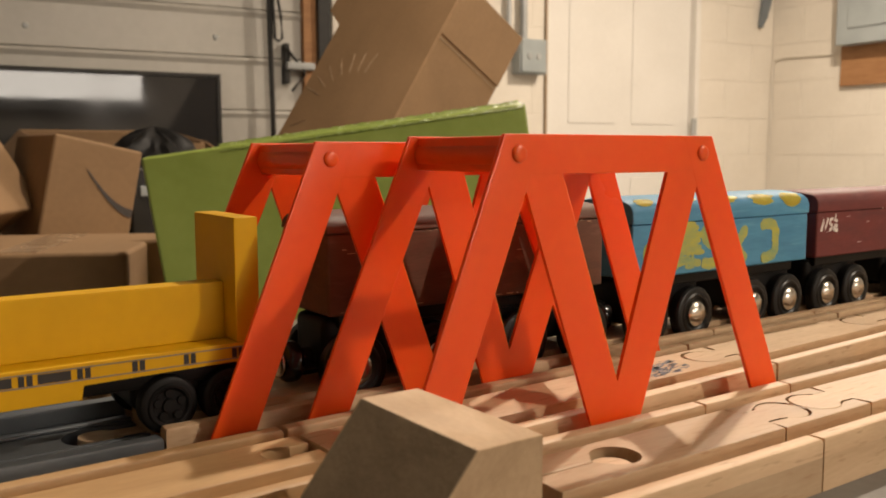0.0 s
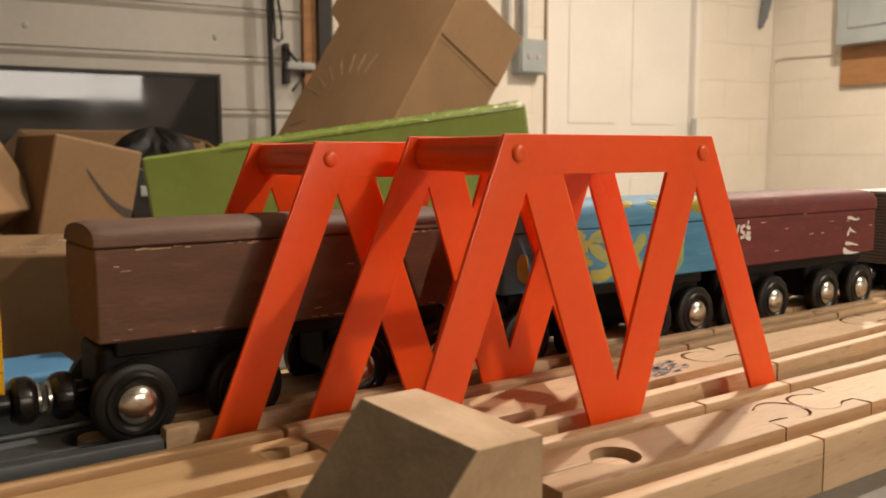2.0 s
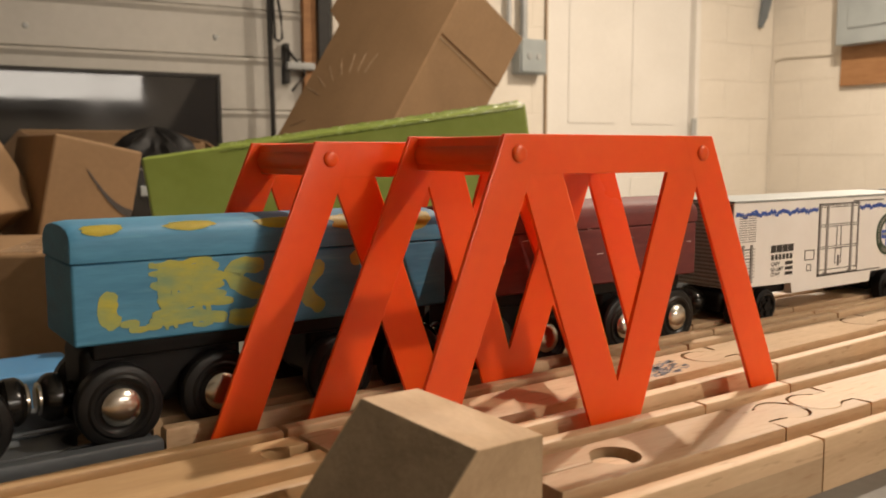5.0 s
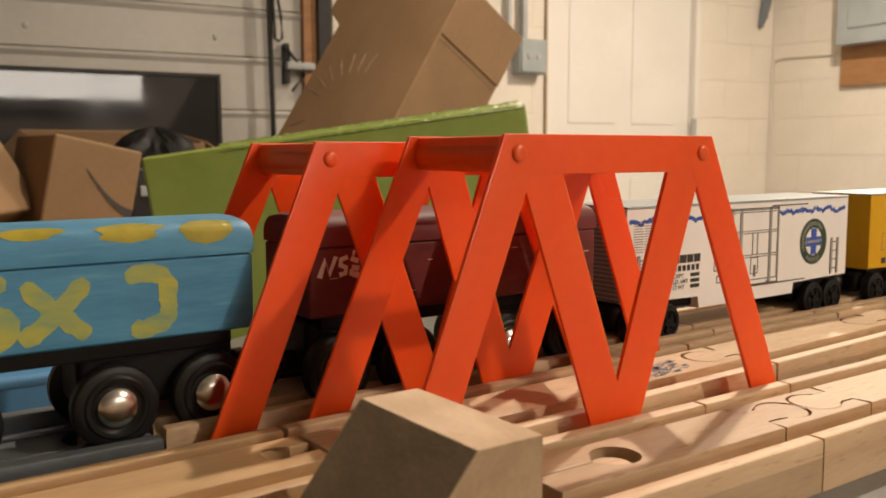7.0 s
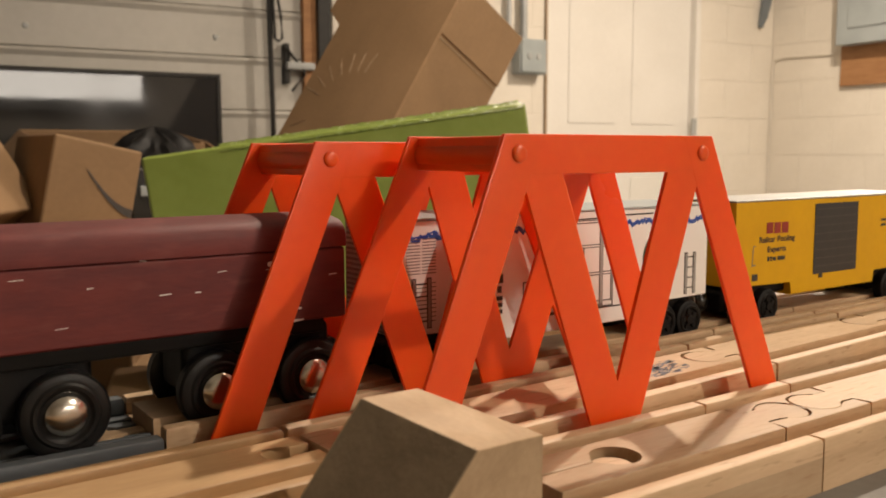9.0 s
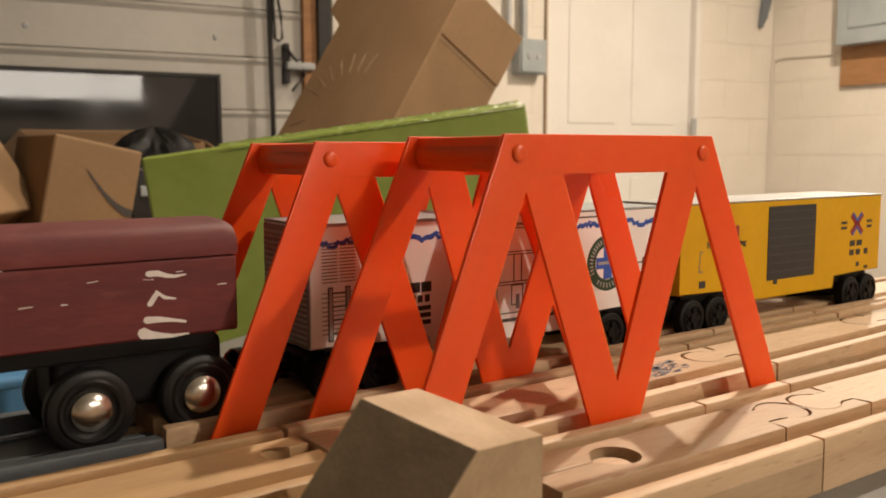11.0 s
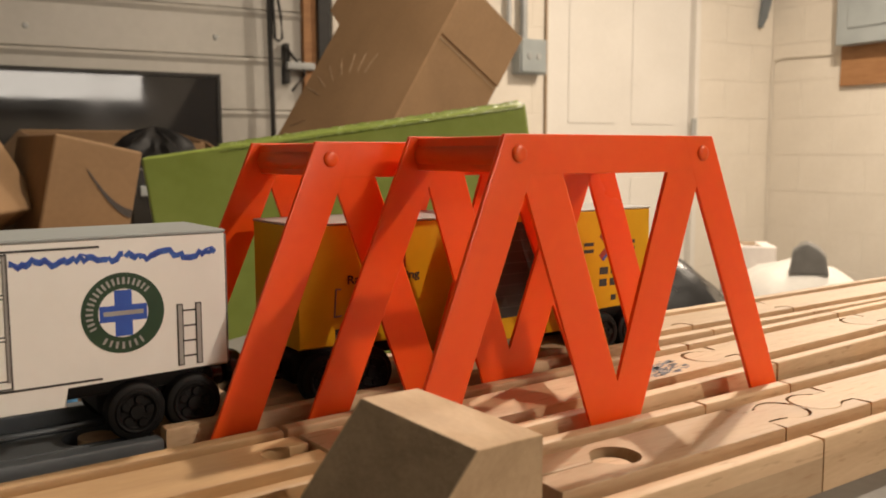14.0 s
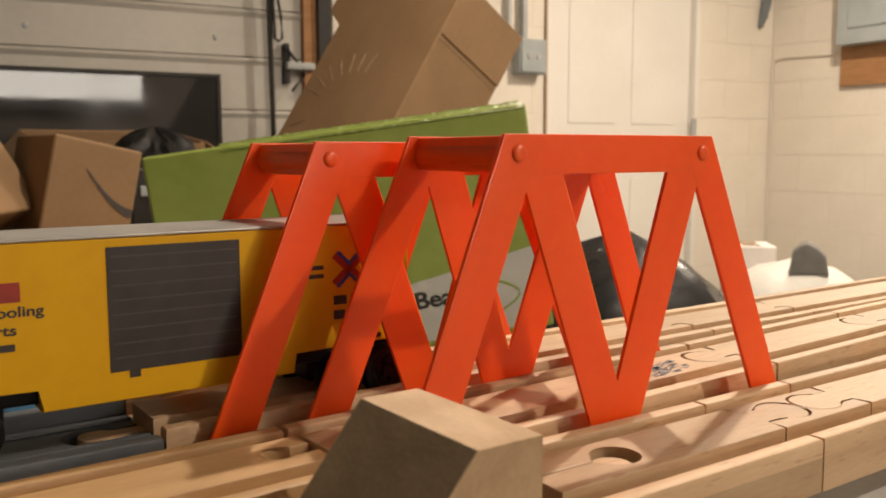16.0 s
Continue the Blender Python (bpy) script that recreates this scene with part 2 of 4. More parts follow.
structure("wall_south", box(B(), -4.6, 3.1, -6.15, -6.0, FLOOR_Z, CEIL_Z), WALLPAINT, "cream painted block wall", ROOM)


glow = bpy.data.materials.new("white_tube_diffuser")
glow.use_nodes = True
glow.node_tree.nodes["Principled BSDF"].inputs["Base Color"].default_value = (0.8, 0.8, 0.78, 1)
glow.node_tree.nodes["Principled BSDF"].inputs["Emission Color"].default_value = (1.0, 0.90, 0.78, 1)
glow.node_tree.nodes["Principled BSDF"].inputs["Emission Strength"].default_value = 13.0
shop = thing("shop_light", pose(0.92, -2.50, 0.66, 0, 0, -5), "long white shop light fixed on the wall", "wall lamp")
part("housing", box(B(), -0.66, 0.66, -0.06, 0.0, -0.19, 0.19, 0.01), STEEL, shop)
part("diffuser", box(B(), -0.62, 0.62, 0.002, 0.03, -0.085, 0.16, 0.012), glow, shop)


def garage_door():
    g = thing("garage_door", ROOM, "off-white sectional garage door with horizontal ribs", "garage door", kind="structure")
    zs = [-0.75, -0.53, -0.33, -0.14, 0.052, 0.25, 0.458, 0.645, 0.85, 1.05, 1.25, 1.45]
    for z0, z1 in zip(zs, zs[1:]):
        bm = B()
        prism(bm, [(0.03, z0), (0.03, z1), (-0.004, z1), (-0.012, z1 - 0.012), (0.0, z1 - 0.03), (0.0, z0 + 0.006), (0.012, z0)],
              -2.6, 0.2, "x")
        part("panel", bm, GARAGE, g)
    for x in (-2.2, -1.53, -0.862, -0.19):
        part("bolt", turned(B(), [(-0.006, 0.008), (0.0, 0.011)], (x, 0, 0.53), "y", 12), STEEL, g)
    part("bottom_seal", box(B(), -2.6, 0.2, -0.01, 0.03, -0.76, -0.745), IRON, g)
    return g


garage_door()
post = thing("door_track", ROOM, "black steel garage door track with a wooden jamb", "door track")
part("rail", box(B(), 0.215, 0.27, -0.06, -0.004, -0.75, 1.6, 0.004), IRON, post)
part("jamb", box(B(), 0.16, 0.215, -0.035, 0.0, -0.75, 1.6, 0.003), PLY, post)
rod = thing("lock_bar", ROOM, "black iron locking bar with a hanging loop", "lock bar")
part("bar", tube(B(), [(0.012, -0.06, 1.5), (0.008, -0.06, 0.68), (0.016, -0.06, 0.12)], 0.011), IRON, rod)
part("loop", tube(B(), [(0.03, -0.07, 0.75), (0.05, -0.075, 0.62), (0.055, -0.075, 0.535), (0.04, -0.075, 0.52), (0.024, -0.075, 0.53),
                        (0.018, -0.07, 0.75)], 0.006), IRON, rod)
latch = thing("latch", ROOM, "black iron side latch on the garage door", "latch")
part("plate", box(B(), 0.075, 0.10, -0.04, 0.0, 0.36, 0.52, 0.005), IRON, latch)
part("bolt", box(B(), 0.08, 0.20, -0.06, -0.035, 0.415, 0.445, 0.006), STEEL, latch)
part("brace", tube(B(), [(0.08, -0.05, 0.50), (0.16, -0.05, 0.40), (0.10, -0.05, 0.33)], 0.007), IRON, latch)

door = thing("door_1", ROOM, "white panelled inner door, closed", "door", kind="structure")
part("slab", box(B(), 1.43, 2.375, 0.03, 0.07, FLOOR_Z + 0.01, 1.28, 0.003), DOORPAINT, door)
for x0, x1 in ((1.56, 1.86), (1.97, 2.26)):
    for z0, z1 in ((-0.62, -0.05), (0.225, 1.1)):
        bm = B()
        box(bm, x0, x1, 0.0255, 0.03, z0, z1, 0.003)
        part("raised_panel", bm, DOORPAINT, door)
part("frame_left", box(B(), 1.40, 1.43, -0.012, 0.1, FLOOR_Z, 1.32, 0.003), DOORPAINT, door)
part("frame_right", box(B(), 2.375, 2.41, -0.012, 0.1, FLOOR_Z, 1.32, 0.003), DOORPAINT, door)
part("frame_top", box(B(), 1.43, 2.375, -0.012, 0.1, 1.285, 1.32, 0.003), DOORPAINT, door)
part("brown_edge", box(B(), 1.388, 1.3995, -0.016, -0.002, FLOOR_Z, 1.33, 0.002), CARTON_PALE, door)
part("hinge", box(B(), 2.362, 2.392, -0.018, -0.006, 0.14, 0.26, 0.003), STEEL, door)

outlet = thing("outlet_box", ROOM, "grey steel electric outlet box on the wall", "outlet")
part("case", box(B(), 1.20, 1.355, -0.07, -0.002, 0.445, 0.605, 0.006), PANELGREY, outlet)
part("cover", box(B(), 1.207, 1.348, -0.078, -0.071, 0.452, 0.598, 0.004), PANELGREY, outlet)
for dx in (0.045, 0.095):
    part("socket", turned(B(), [(-0.082, 0.014), (-0.078, 0.016)], (1.207 + dx, 0, 0.525), "y", 16), STEEL, outlet)
conduit = thing("conduit", ROOM, "grey steel conduit running up the wall", "conduit")
part("pipe", tube(B(), [(1.245, -0.035, 0.606), (1.245, -0.035, 1.66)], 0.018, 12), STEEL, conduit)
part("pipe", tube(B(), [(1.165, -0.03, 0.62), (1.165, -0.03, 1.66)], 0.012, 12), STEEL, conduit)

# the electric panel and what is on the east wall, in its own frame: x along the wall towards the room
EAST = ROOM @ pose(2.985, 0, 0, 0, 0, -90)
backing = part("backing_board", box(B(), 0.462, 1.03, -0.028, -0.002, 0.42, 1.5, 0.002), PLY, None)
backing.matrix_world = EAST
tagged(backing, "raw brown plywood board behind the electric panel", "board")
panel = thing("electric_panel", EAST, "grey steel electric panel on a plywood board", "electric panel")
part("case", box(B(), 0.485, 0.915, -0.11, -0.030, 0.62, 1.35, 0.006), PANELGREY, panel)
part("cover", box(B(), 0.555, 0.875, -0.118, -0.111, 0.70, 1.28, 0.004), PANELGREY, panel)
cable = part("wall_cable", tube(B(), [(0.46, -0.012, 0.590), (0.2, -0.012, 0.598), (0.08, -0.012, 0.602), (0.03, -0.012, 0.585),
                                      (0.015, -0.012, 0.54), (0.012, -0.012, -0.7)], 0.005), WALLPAINT, None)
cable.matrix_world = EAST
tagged(cable, "cream painted cable clipped along the wall", "cable")
tool = thing("hanging_tool", ROOM, "dark grey-blue blade hanging on the wall", "tool")
part("blade", prism(B(), [(2.845, 0.77), (2.862, 0.765), (2.90, 0.82), (2.945, 0.95), (2.94, 1.0), (2.88, 1.0), (2.862, 0.88)],
                    -0.03, -0.012, "y", 0.003), BLADE, tool)
part("hook", tube(B(), [(2.91, -0.02, 0.99), (2.91, -0.02, 1.06), (2.91, 0.0, 1.07)], 0.005), STEEL, tool)

# ---------------------------------------------------------------- things behind the table
tv = thing("television", ROOM @ pose(0, -0.30, 0), "large black flat television, switched off", "television")
part("screen", box(B(), -1.72, -0.285, -0.030, -0.022, -0.42, 0.345, 0.001), SCREEN, tv)
part("bezel", box(B(), -1.735, -0.27, -0.0215, 0.02, -0.435, 0.36, 0.004), IRON, tv)
part("top_trim", box(B(), -1.735, -0.27, -0.034, -0.0222, 0.346, 0.36, 0.002), IRON, tv)
part("side_trim", box(B(), -0.284, -0.27, -0.034, -0.0222, -0.42, 0.345, 0.002), IRON, tv)
part("stand", box(B(), -1.3, -0.7, -0.14, 0.10, -0.75, -0.44, 0.01), IRON, tv)


def carton(label, m, w, d, h, flaps=False, mark=False, tape=True, card=None, arrows=False):
    """A cardboard box; its origin is at the middle of its base."""
    c = thing("cardboard_box", m, label, "cardboard box", "cardboard boxes")
    t, card = 0.005, card or CARTON
    if flaps:
        for q in ((-w / 2, w / 2, -d / 2, -d / 2 + t), (-w / 2, w / 2, d / 2 - t, d / 2), (-w / 2, -w / 2 + t, -d / 2 + t, d / 2 - t), (w / 2 - t, w / 2, -d / 2 + t, d / 2 - t)):
            part("side", box(B(), *q, 0, h, 0.001, 1), card, c)
        part("bottom", box(B(), -w / 2 + t, w / 2 - t, -d / 2 + t, d / 2 - t, 0, t), card, c)
    else:
        part("body", box(B(), -w / 2, w / 2, -d / 2, d / 2, 0, h, 0.006, 3), card, c)
    if flaps:
        for sx, ang in ((-1, 50), (1, 35)):
            f = part("flap", box(B(), 0, w * 0.45, -d / 2, d / 2, 0, t, 0.001, 1), card, c)
            f.matrix_basis = pose(sx * w / 2, 0, h, 0, 0, 0 if sx > 0 else 180) @ pose(0, 0, 0, 0, ang, 0)
        f = part("flap", box(B(), -w / 2, w / 2, 0, d * 0.45, 0, t, 0.001, 1), card, c)
        f.matrix_basis = pose(0, d / 2, h, -40, 0, 0)
    elif tape:
        part("tape", box(B(), -0.025, 0.025, -d / 2 + 0.008, d / 2 - 0.008, h, h + 0.001, 0.0004, 1), CLEARTAPE, c)
    if mark:
        n = 14
        up = [(-w * 0.10 + w * 0.58 * i / n, h * (0.74 - 0.30 * math.sin(math.pi * 0.5 * i / n))) for i in range(n + 1)]
        lo = [(x, z - 0.003 - 0.014 * i / n) for i, (x, z) in enumerate(up)]
        part("curved_mark", prism(B(), up + lo[::-1], -d / 2 - 0.0012, -d / 2 - 0.0004, "y"), CARTON_INK, c)
    if arrows:
        for k in (0.10, 0.30):
            x, z = w * k, h * 0.52
            part("printed_arrow", prism(B(), [(x - 0.004, z), (x + 0.004, z), (x + 0.004, z + 0.03), (x + 0.013, z + 0.03), (x, z + 0.048), (x - 0.013, z + 0.03),
                                              (x - 0.004, z + 0.03)], -d / 2 - 0.0012, -d / 2 - 0.0004, "y"), CARTON_INK, c)
        part("printed_arrow", box(B(), w * 0.02, w * 0.38, -d / 2 - 0.0012, -d / 2 - 0.0004, h * 0.44, h * 0.46), CARTON_INK, c)
    return c


def toward(x, y):
    """The turn that makes a thing's front (its -y side) face the camera."""
    return math.degrees(math.atan2(y, x)) - 90


def facing(x, y, z, turn=0.0, roll=0.0, pitch=0.0):
    return pose(x, y, z, 0, 0, toward(x, y) + turn) @ pose(0, 0, 0, pitch, roll, 0)


def lump(name, at, r, h, material, label, category, seed, power=0.8, ripple=0.10, belly=2.2):
    """A slumped sack that stands on the floor: wide below, drawn in above, with folds."""
    bm = B()
    rings, seg, rows = [], 40, 26
    for j in range(rows + 1):
        k = j / rows
        rad = r * (1 - k ** belly) ** power + 0.001
        ring = []
        for i in range(seg):
            a = 2 * math.pi * i / seg
            n1 = noise.noise(Vector((math.cos(a) * 1.6, math.sin(a) * 1.6, k * 2.5 + seed)))
            n2 = noise.noise(Vector((math.cos(a) * 5, math.sin(a) * 5, k * 7 + seed)))
            q = rad * (1 + ripple * 2 * n1 + ripple * n2)
            ring.append(bm.verts.new((q * math.cos(a), q * math.sin(a), h * k + 0.02 * n1 * (k > 0))))
        rings.append(ring)
    for a, b in zip(rings, rings[1:]):
        for i in range(seg):
            bm.faces.new((a[i], a[(i + 1) % seg], b[(i + 1) % seg], b[i]))
    bm.faces.new(rings[0][::-1])
    bm.faces.new(rings[-1])
    ob = part(name, bm, material, None)
    ob.matrix_world = pose(*at)
    return tagged(ob, label, category)


# a heap of cartons on the floor, up to table height
carton("plain brown cardboard box standing on the floor", facing(0.50, 0.98, FLOOR_Z, 8), 0.50, 0.40, 0.575)
carton("brown cardboard box with a dark curved mark, in a heap", facing(0.368, 1.798, -0.094, 20, 12), 0.166, 0.20, 0.20, mark=True)
carton("large brown cardboard box under the heap", facing(0.36, 1.72, FLOOR_Z, -10), 0.60, 0.50, 0.64)
carton("brown cardboard box tipped on its side in the heap", facing(0.195, 1.74, -0.075, -24, -30), 0.23, 0.22, 0.23, arrows=True)
carton("open brown cardboard box with raised flaps", facing(0.575, 2.23, -0.112, 12, 0, 6), 0.36, 0.30, 0.235, flaps=True)
carton("big brown cardboard box at the back of the heap", facing(0.60, 2.27, FLOOR_Z, 12), 0.6, 0.5, 0.635)
carton("brown cardboard box low in the heap", facing(0.235, 1.25, FLOOR_Z, -16), 0.26, 0.26, 0.715)
carton("small brown cardboard box in shade behind the train", facing(0.43, 1.22, -0.13, -18, -4), 0.16, 0.15, 0.10)
carton("tall brown cardboard box holding up the leaning one", facing(1.307, 2.357, FLOOR_Z, 0), 0.66, 0.5, 0.67)

carton("brown cardboard box in shade at the back", facing(0.47, 1.93, FLOOR_Z, 0), 0.34, 0.24, 0.66)
case = thing("tool_case", facing(0.512, 1.77, -0.11, 12), "dark grey plastic tool case standing on end", "case")
part("body", box(B(), -0.03, 0.03, -0.05, 0.05, 0, 0.165, 0.006, 3), IRON, case)
part("knob", turned(B(), [(-0.062, 0.006), (-0.060, 0.010), (-0.050, 0.011)], (0.012, 0, 0.02), "y", 20), CARTON, case)
part("clasp", box(B(), -0.012, 0.018, -0.056, -0.0495, 0.11, 0.13, 0.002), PANELGREY, case)
lump("dark_bag", (0.575, 1.87, -0.092), 0.120, 0.225, RUBBER, "dark crumpled bag lying on a cardboard box", "bag", 5.0, 0.6, 0.26)


def leaning_carton():
    """Its frame lies on the long edge between the two sides that show."""
    x, y, z = LEAN_AT
    m = pose(x, y, z, 0, 0, toward(x, y)) @ pose(0, 0, 0, 0, 28, 0) @ pose(0, 0, 0, -14, 0, 0) @ pose(0, 0, 0, 0, 0, -52)
    c = thing("cardboard_box", m, "tall brown cardboard box leaning over, with a flap seam", "cardboard box", "cardboard boxes")
    part("body", box(B(), -0.47, 0, 0, 0.248, -0.426, 0.227, 0.006, 3), CARTON, c)
    f = part("flap", box(B(), -0.455, 0, -0.007, 0, 0, 0.142, 0.001, 1), CARTON, c)
    f.matrix_basis = pose(0, 0.006, 0.224, 24, 0, 0)
    part("flap", prism(B(), [(-0.466, 0.085), (-0.555, 0.135), (-0.555, 0.227), (-0.466, 0.227)], 0.001, 0.006, "y"), CARTON, c)
    part("closed_flap", box(B(), 0.0002, 0.0035, 0.002, 0.246, 0.070, 0.224, 0.001, 1), CARTON, c)
    part("seam", box(B(), 0.0002, 0.0008, 0.003, 0.245, 0.0682, 0.0697), PLY, c)
    part("fold", box(B(), 0.0002, 0.0012, 0.003, 0.245, 0.058, 0.061, 0.0003, 1), CARTON_PALE, c)
    # fan of creases; their glossy highlight is painted in as pale card
    for i in range(10):
        a = radians(80 + i * 14)
        p = [(-0.245 + 1.2 * r * math.cos(a), -0.0006, -0.175 + r * math.sin(a)) for r in (0.115, 0.175)]
        if p[1][0] > -0.45:
            part("crease_glint", tube(B(), p, 0.0012, 5), CARTON_PALE, c)


LEAN_AT = (1.254, 1.856, 0.3205)


leaning_carton()


def green_pack():
    g = thing("wrapped_pack", facing(0.466, 0.827, -0.017, 3, -8.2), "green shrink-wrapped pack with a pale band, tilted", "package")
    part("body", box(B(), -0.205, 0.205, 0, 0.17, -0.125, 0.125, 0.004, 3), GREEN, g)
    part("pale_band", prism(B(), [(-0.198, -0.118), (0.198, -0.118), (0.198, -0.030), (0.10, -0.045), (-0.198, -0.085)], -0.0014, -0.0004, "y"), PALE, g)
    # the crinkled film over the top edge
    bm, rows, n = B(), [], 150
    edge = [(-0.0003, 0.1180), (-0.0010, 0.1195), (0.0006, 0.1213), (0.0036, 0.1240), (0.0062, 0.1263), (0.012, 0.1278), (0.030, 0.1280)]
    for i in range(n + 1):
        x = -0.125 + 0.325 * i / n
        ring = []
        for j, (y, z) in enumerate(edge):
            k = 0.0011 * noise.noise(Vector((x * 190, j * 0.7, 2.0))) + 0.0007 * noise.noise(Vector((x * 420, j * 1.3, 7.0)))
            ring.append(bm.verts.new((x, y - abs(k), z + k + 0.0006)))
        rows.append(ring)
    for p, q in zip(rows, rows[1:]):
        for j in range(len(edge) - 1):
            bm.faces.new((p[j], p[j + 1], q[j + 1], q[j]))
    bmesh.ops.solidify(bm, geom=bm.faces[:], thickness=0.0006)
    part("wrap_film", bm, FILM, g, "crinkled glossy wrap")
    for x, w, z, h in ((-0.165, 0.010, -0.012, 0.024), (-0.150, 0.008, -0.012, 0.018), (0.058, 0.008, 0.045, 0.026), (0.069, 0.010, 0.045, 0.016)):
        part("pale_letter_bar", prism(B(), [(x, z), (x + w, z), (x + w, z + h), (x, z + h)], -0.0014, -0.0004, "y"), PALE, g)
    part("green_swirl", tube(B(), [(0.125 + 0.045 * math.sin(0.35 * i), -0.001, -0.105 + 0.05 * i / 9) for i in range(10)], 0.0016, 5), GREEN, g)
    return g


PACK = green_pack()


lump("bin_bag", (1.15, 1.085, FLOOR_Z), 0.30, 0.69, BAG, "full black plastic bin bag, shiny and crumpled", "bin bag", 3.0, 0.75, 0.13, 4.5)
lump("white_sack", (2.035, 1.32, FLOOR_Z), 0.27, 0.56, SACK, "white plastic sack with a rounded top", "sack", 8.0, 0.4, 0.03)
hood = part("grey_hood", prism(B(), [(-0.042, -0.05), (0.050, -0.05), (0.042, -0.002), (0.024, 0.016), (0.002, 0.028), (-0.014, 0.024), (-0.034, 0.006)], -0.04, 0.04, "y", 0.008, True), DARKGREY, None)
hood.matrix_world = facing(1.985, 1.262, -0.168)
tagged(hood, "small grey plastic hood resting on the white sack", "hood")
carton("pale printed cardboard box by the wall", facing(2.16, 1.56, FLOOR_Z, 10), 0.13, 0.14, 0.57, card=PALE_CARD)
tub = thing("blue_tub", facing(0.150, 0.90, -0.195, 10), "light blue plastic tub with rounded corners", "tub")
part("body", box(B(), -0.035, 0.035, -0.04, 0.04, 0.0, 0.075, 0.012, 4), SKYBLUE, tub)
part("rim", box(B(), -0.039, 0.039, -0.044, 0.044, 0.066, 0.078, 0.005, 3), SKYBLUE, tub)
carton("brown cardboard box under the blue tub", facing(0.16, 0.93, FLOOR_Z, 10), 0.30, 0.26, 0.554)

# ---------------------------------------------------------------- table
table = thing("play_table", Matrix(), "long play table with a grey top", "table")
part("tabletop", box(B(), -1.05, 1.15, -0.45, 0.262, -0.03, 0.0, 0.003), TABLE, table)
for x in (-0.98, 1.08):
    for y in (-0.40, 0.21):
        part("leg", box(B(), x - 0.03, x + 0.03, y - 0.03, y + 0.03, FLOOR_Z, -0.0302, 0.004), PLY, table)

# ---------------------------------------------------------------- wooden track
W, RIM, GROOVE, DEEP = 40.0, 4.6, 5.8, 4.8


def peg_outline(x, side, grow=0.0, r=7.0, neck=3.4, reach=12.0):
    """A keyhole peg that reaches from x to one side: neck and round head, seen from above."""
    r, neck = r + grow, neck + grow
    a0 = math.asin(neck / r)
    pts = []
    for i in range(17):
        a = a0 + (2 * math.pi - 2 * a0) * i / 16
        pts.append((x + side * (reach - r * math.cos(a)), W / 2 + r * math.sin(a)))
    return [(x, W / 2 + neck)] + pts + [(x, W / 2 - neck)]


def end_points(x, kind, right):
    """The end of a track piece: plain, with a peg, or with a socket; listed so that the outline runs round."""
    side = 1 if right else -1
    if kind == "low_peg":
        p = peg_outline(x, side, 0.0, 4.6, 2.4)
    elif kind == "peg":
        p = peg_outline(x, side)
    elif kind == "notch":
        p = peg_outline(x, -side, 0.0, 4.8, 2.6, 9.0)
    elif kind == "hole":
        p = peg_outline(x, -side, 0.0, 6.6, 0.12, 24.6)
    elif kind == "socket":
        p = peg_outline(x, -side, 0.9)
    else:
        return []
    return p[::-1] if right else p


def strip(bm, x0, x1, y0, y1, z0, z1, left="plain", right="plain", bevel=1.05, cuts=(), skew=1.5):
    out = [(x0, y0)]
    for c0, c1, depth in cuts:
        if x0 < c0 and c1 < x1:
            out += [(c0, y0), (c0, y0 + depth), (c1, y0 + depth), (c1, y0)]
    out.append((x1, y0))
    out += end_points(x1, right, True)
    out.append((x1, y1))
    out.append((x0, y1))
    out += end_points(x0, left, False)
    prism(bm, out, z0, z1, "z", bevel)


def track(origin, pieces, usual, label, cuts=(), flat=False, g=0.3):
    """A line of straight track pieces end to end. The frame: x along, y across, z = 0 on top."""
    for x0, x1, left, right, *own in pieces:
        material = own[0] if own else usual
        t = thing("track_piece", origin, label, "toy track", "toy tracks")
        a, b = x0 + g, x1 - g
        bm = B()
        strip(bm, a, b, 0, W, -13.5, -DEEP, left, right, 0.0, cuts)
        part("base", bm, material, t, unit=MM)
        mid = RIM + GROOVE
        if flat:
            for y in (mid, W - mid - 1.6):
                part("guide_ridge", box(B(), a, b, y, y + 1.6, -DEEP - 0.02, -DEEP + 1.0, 0.4), material, t, unit=MM)
        else:
            bm = B()
            strip(bm, a, b, mid, W - mid, -DEEP - 0.02, 0.0, "plain" if left == "low_peg" else left, right, 0.6)
            part("centre_strip", bm, material, t, unit=MM)
        edges = [a] + [q for c in cuts if a < c[0] and c[1] < b for q in c[:2]] + [b]
        for e0, e1 in zip(edges[::2], edges[1::2]):
            bm = B()
            strip(bm, e0, e1, 0.02, RIM, -DEEP - 0.02, -2.2 if flat else 0.0, bevel=0.9 if flat else 1.15)
            part("rim", bm, material, t, unit=MM)
        bm = B()
        strip(bm, a, b, W - RIM, W - 0.02, -DEEP - 0.02, 0.0, bevel=1.15)
        part("rim", bm, material, t, unit=MM)


def frame_at(y, angle):
    return pose(0.300, y * MM, RAIL, 0, 0, angle)


WOOD_LABEL = "straight beech toy railway track with two grooves"
track(frame_at(115.2, -0.68), [(-181.5, -106.5, "hole", "peg"), (-106.5, -68, "socket", "socket"), (-68, 150, "peg", "socket"), (150, 360, "peg", "plain")], BEECH, WOOD_LABEL)
track(frame_at(171.1, 2.2), [(-420, -208, "plain", "notch", GOLDEN), (-208, -48, "plain", "socket"), (-48, 54, "peg", "socket"), (54, 270, "peg", "plain")],
      BEECH, WOOD_LABEL, g=0.6)
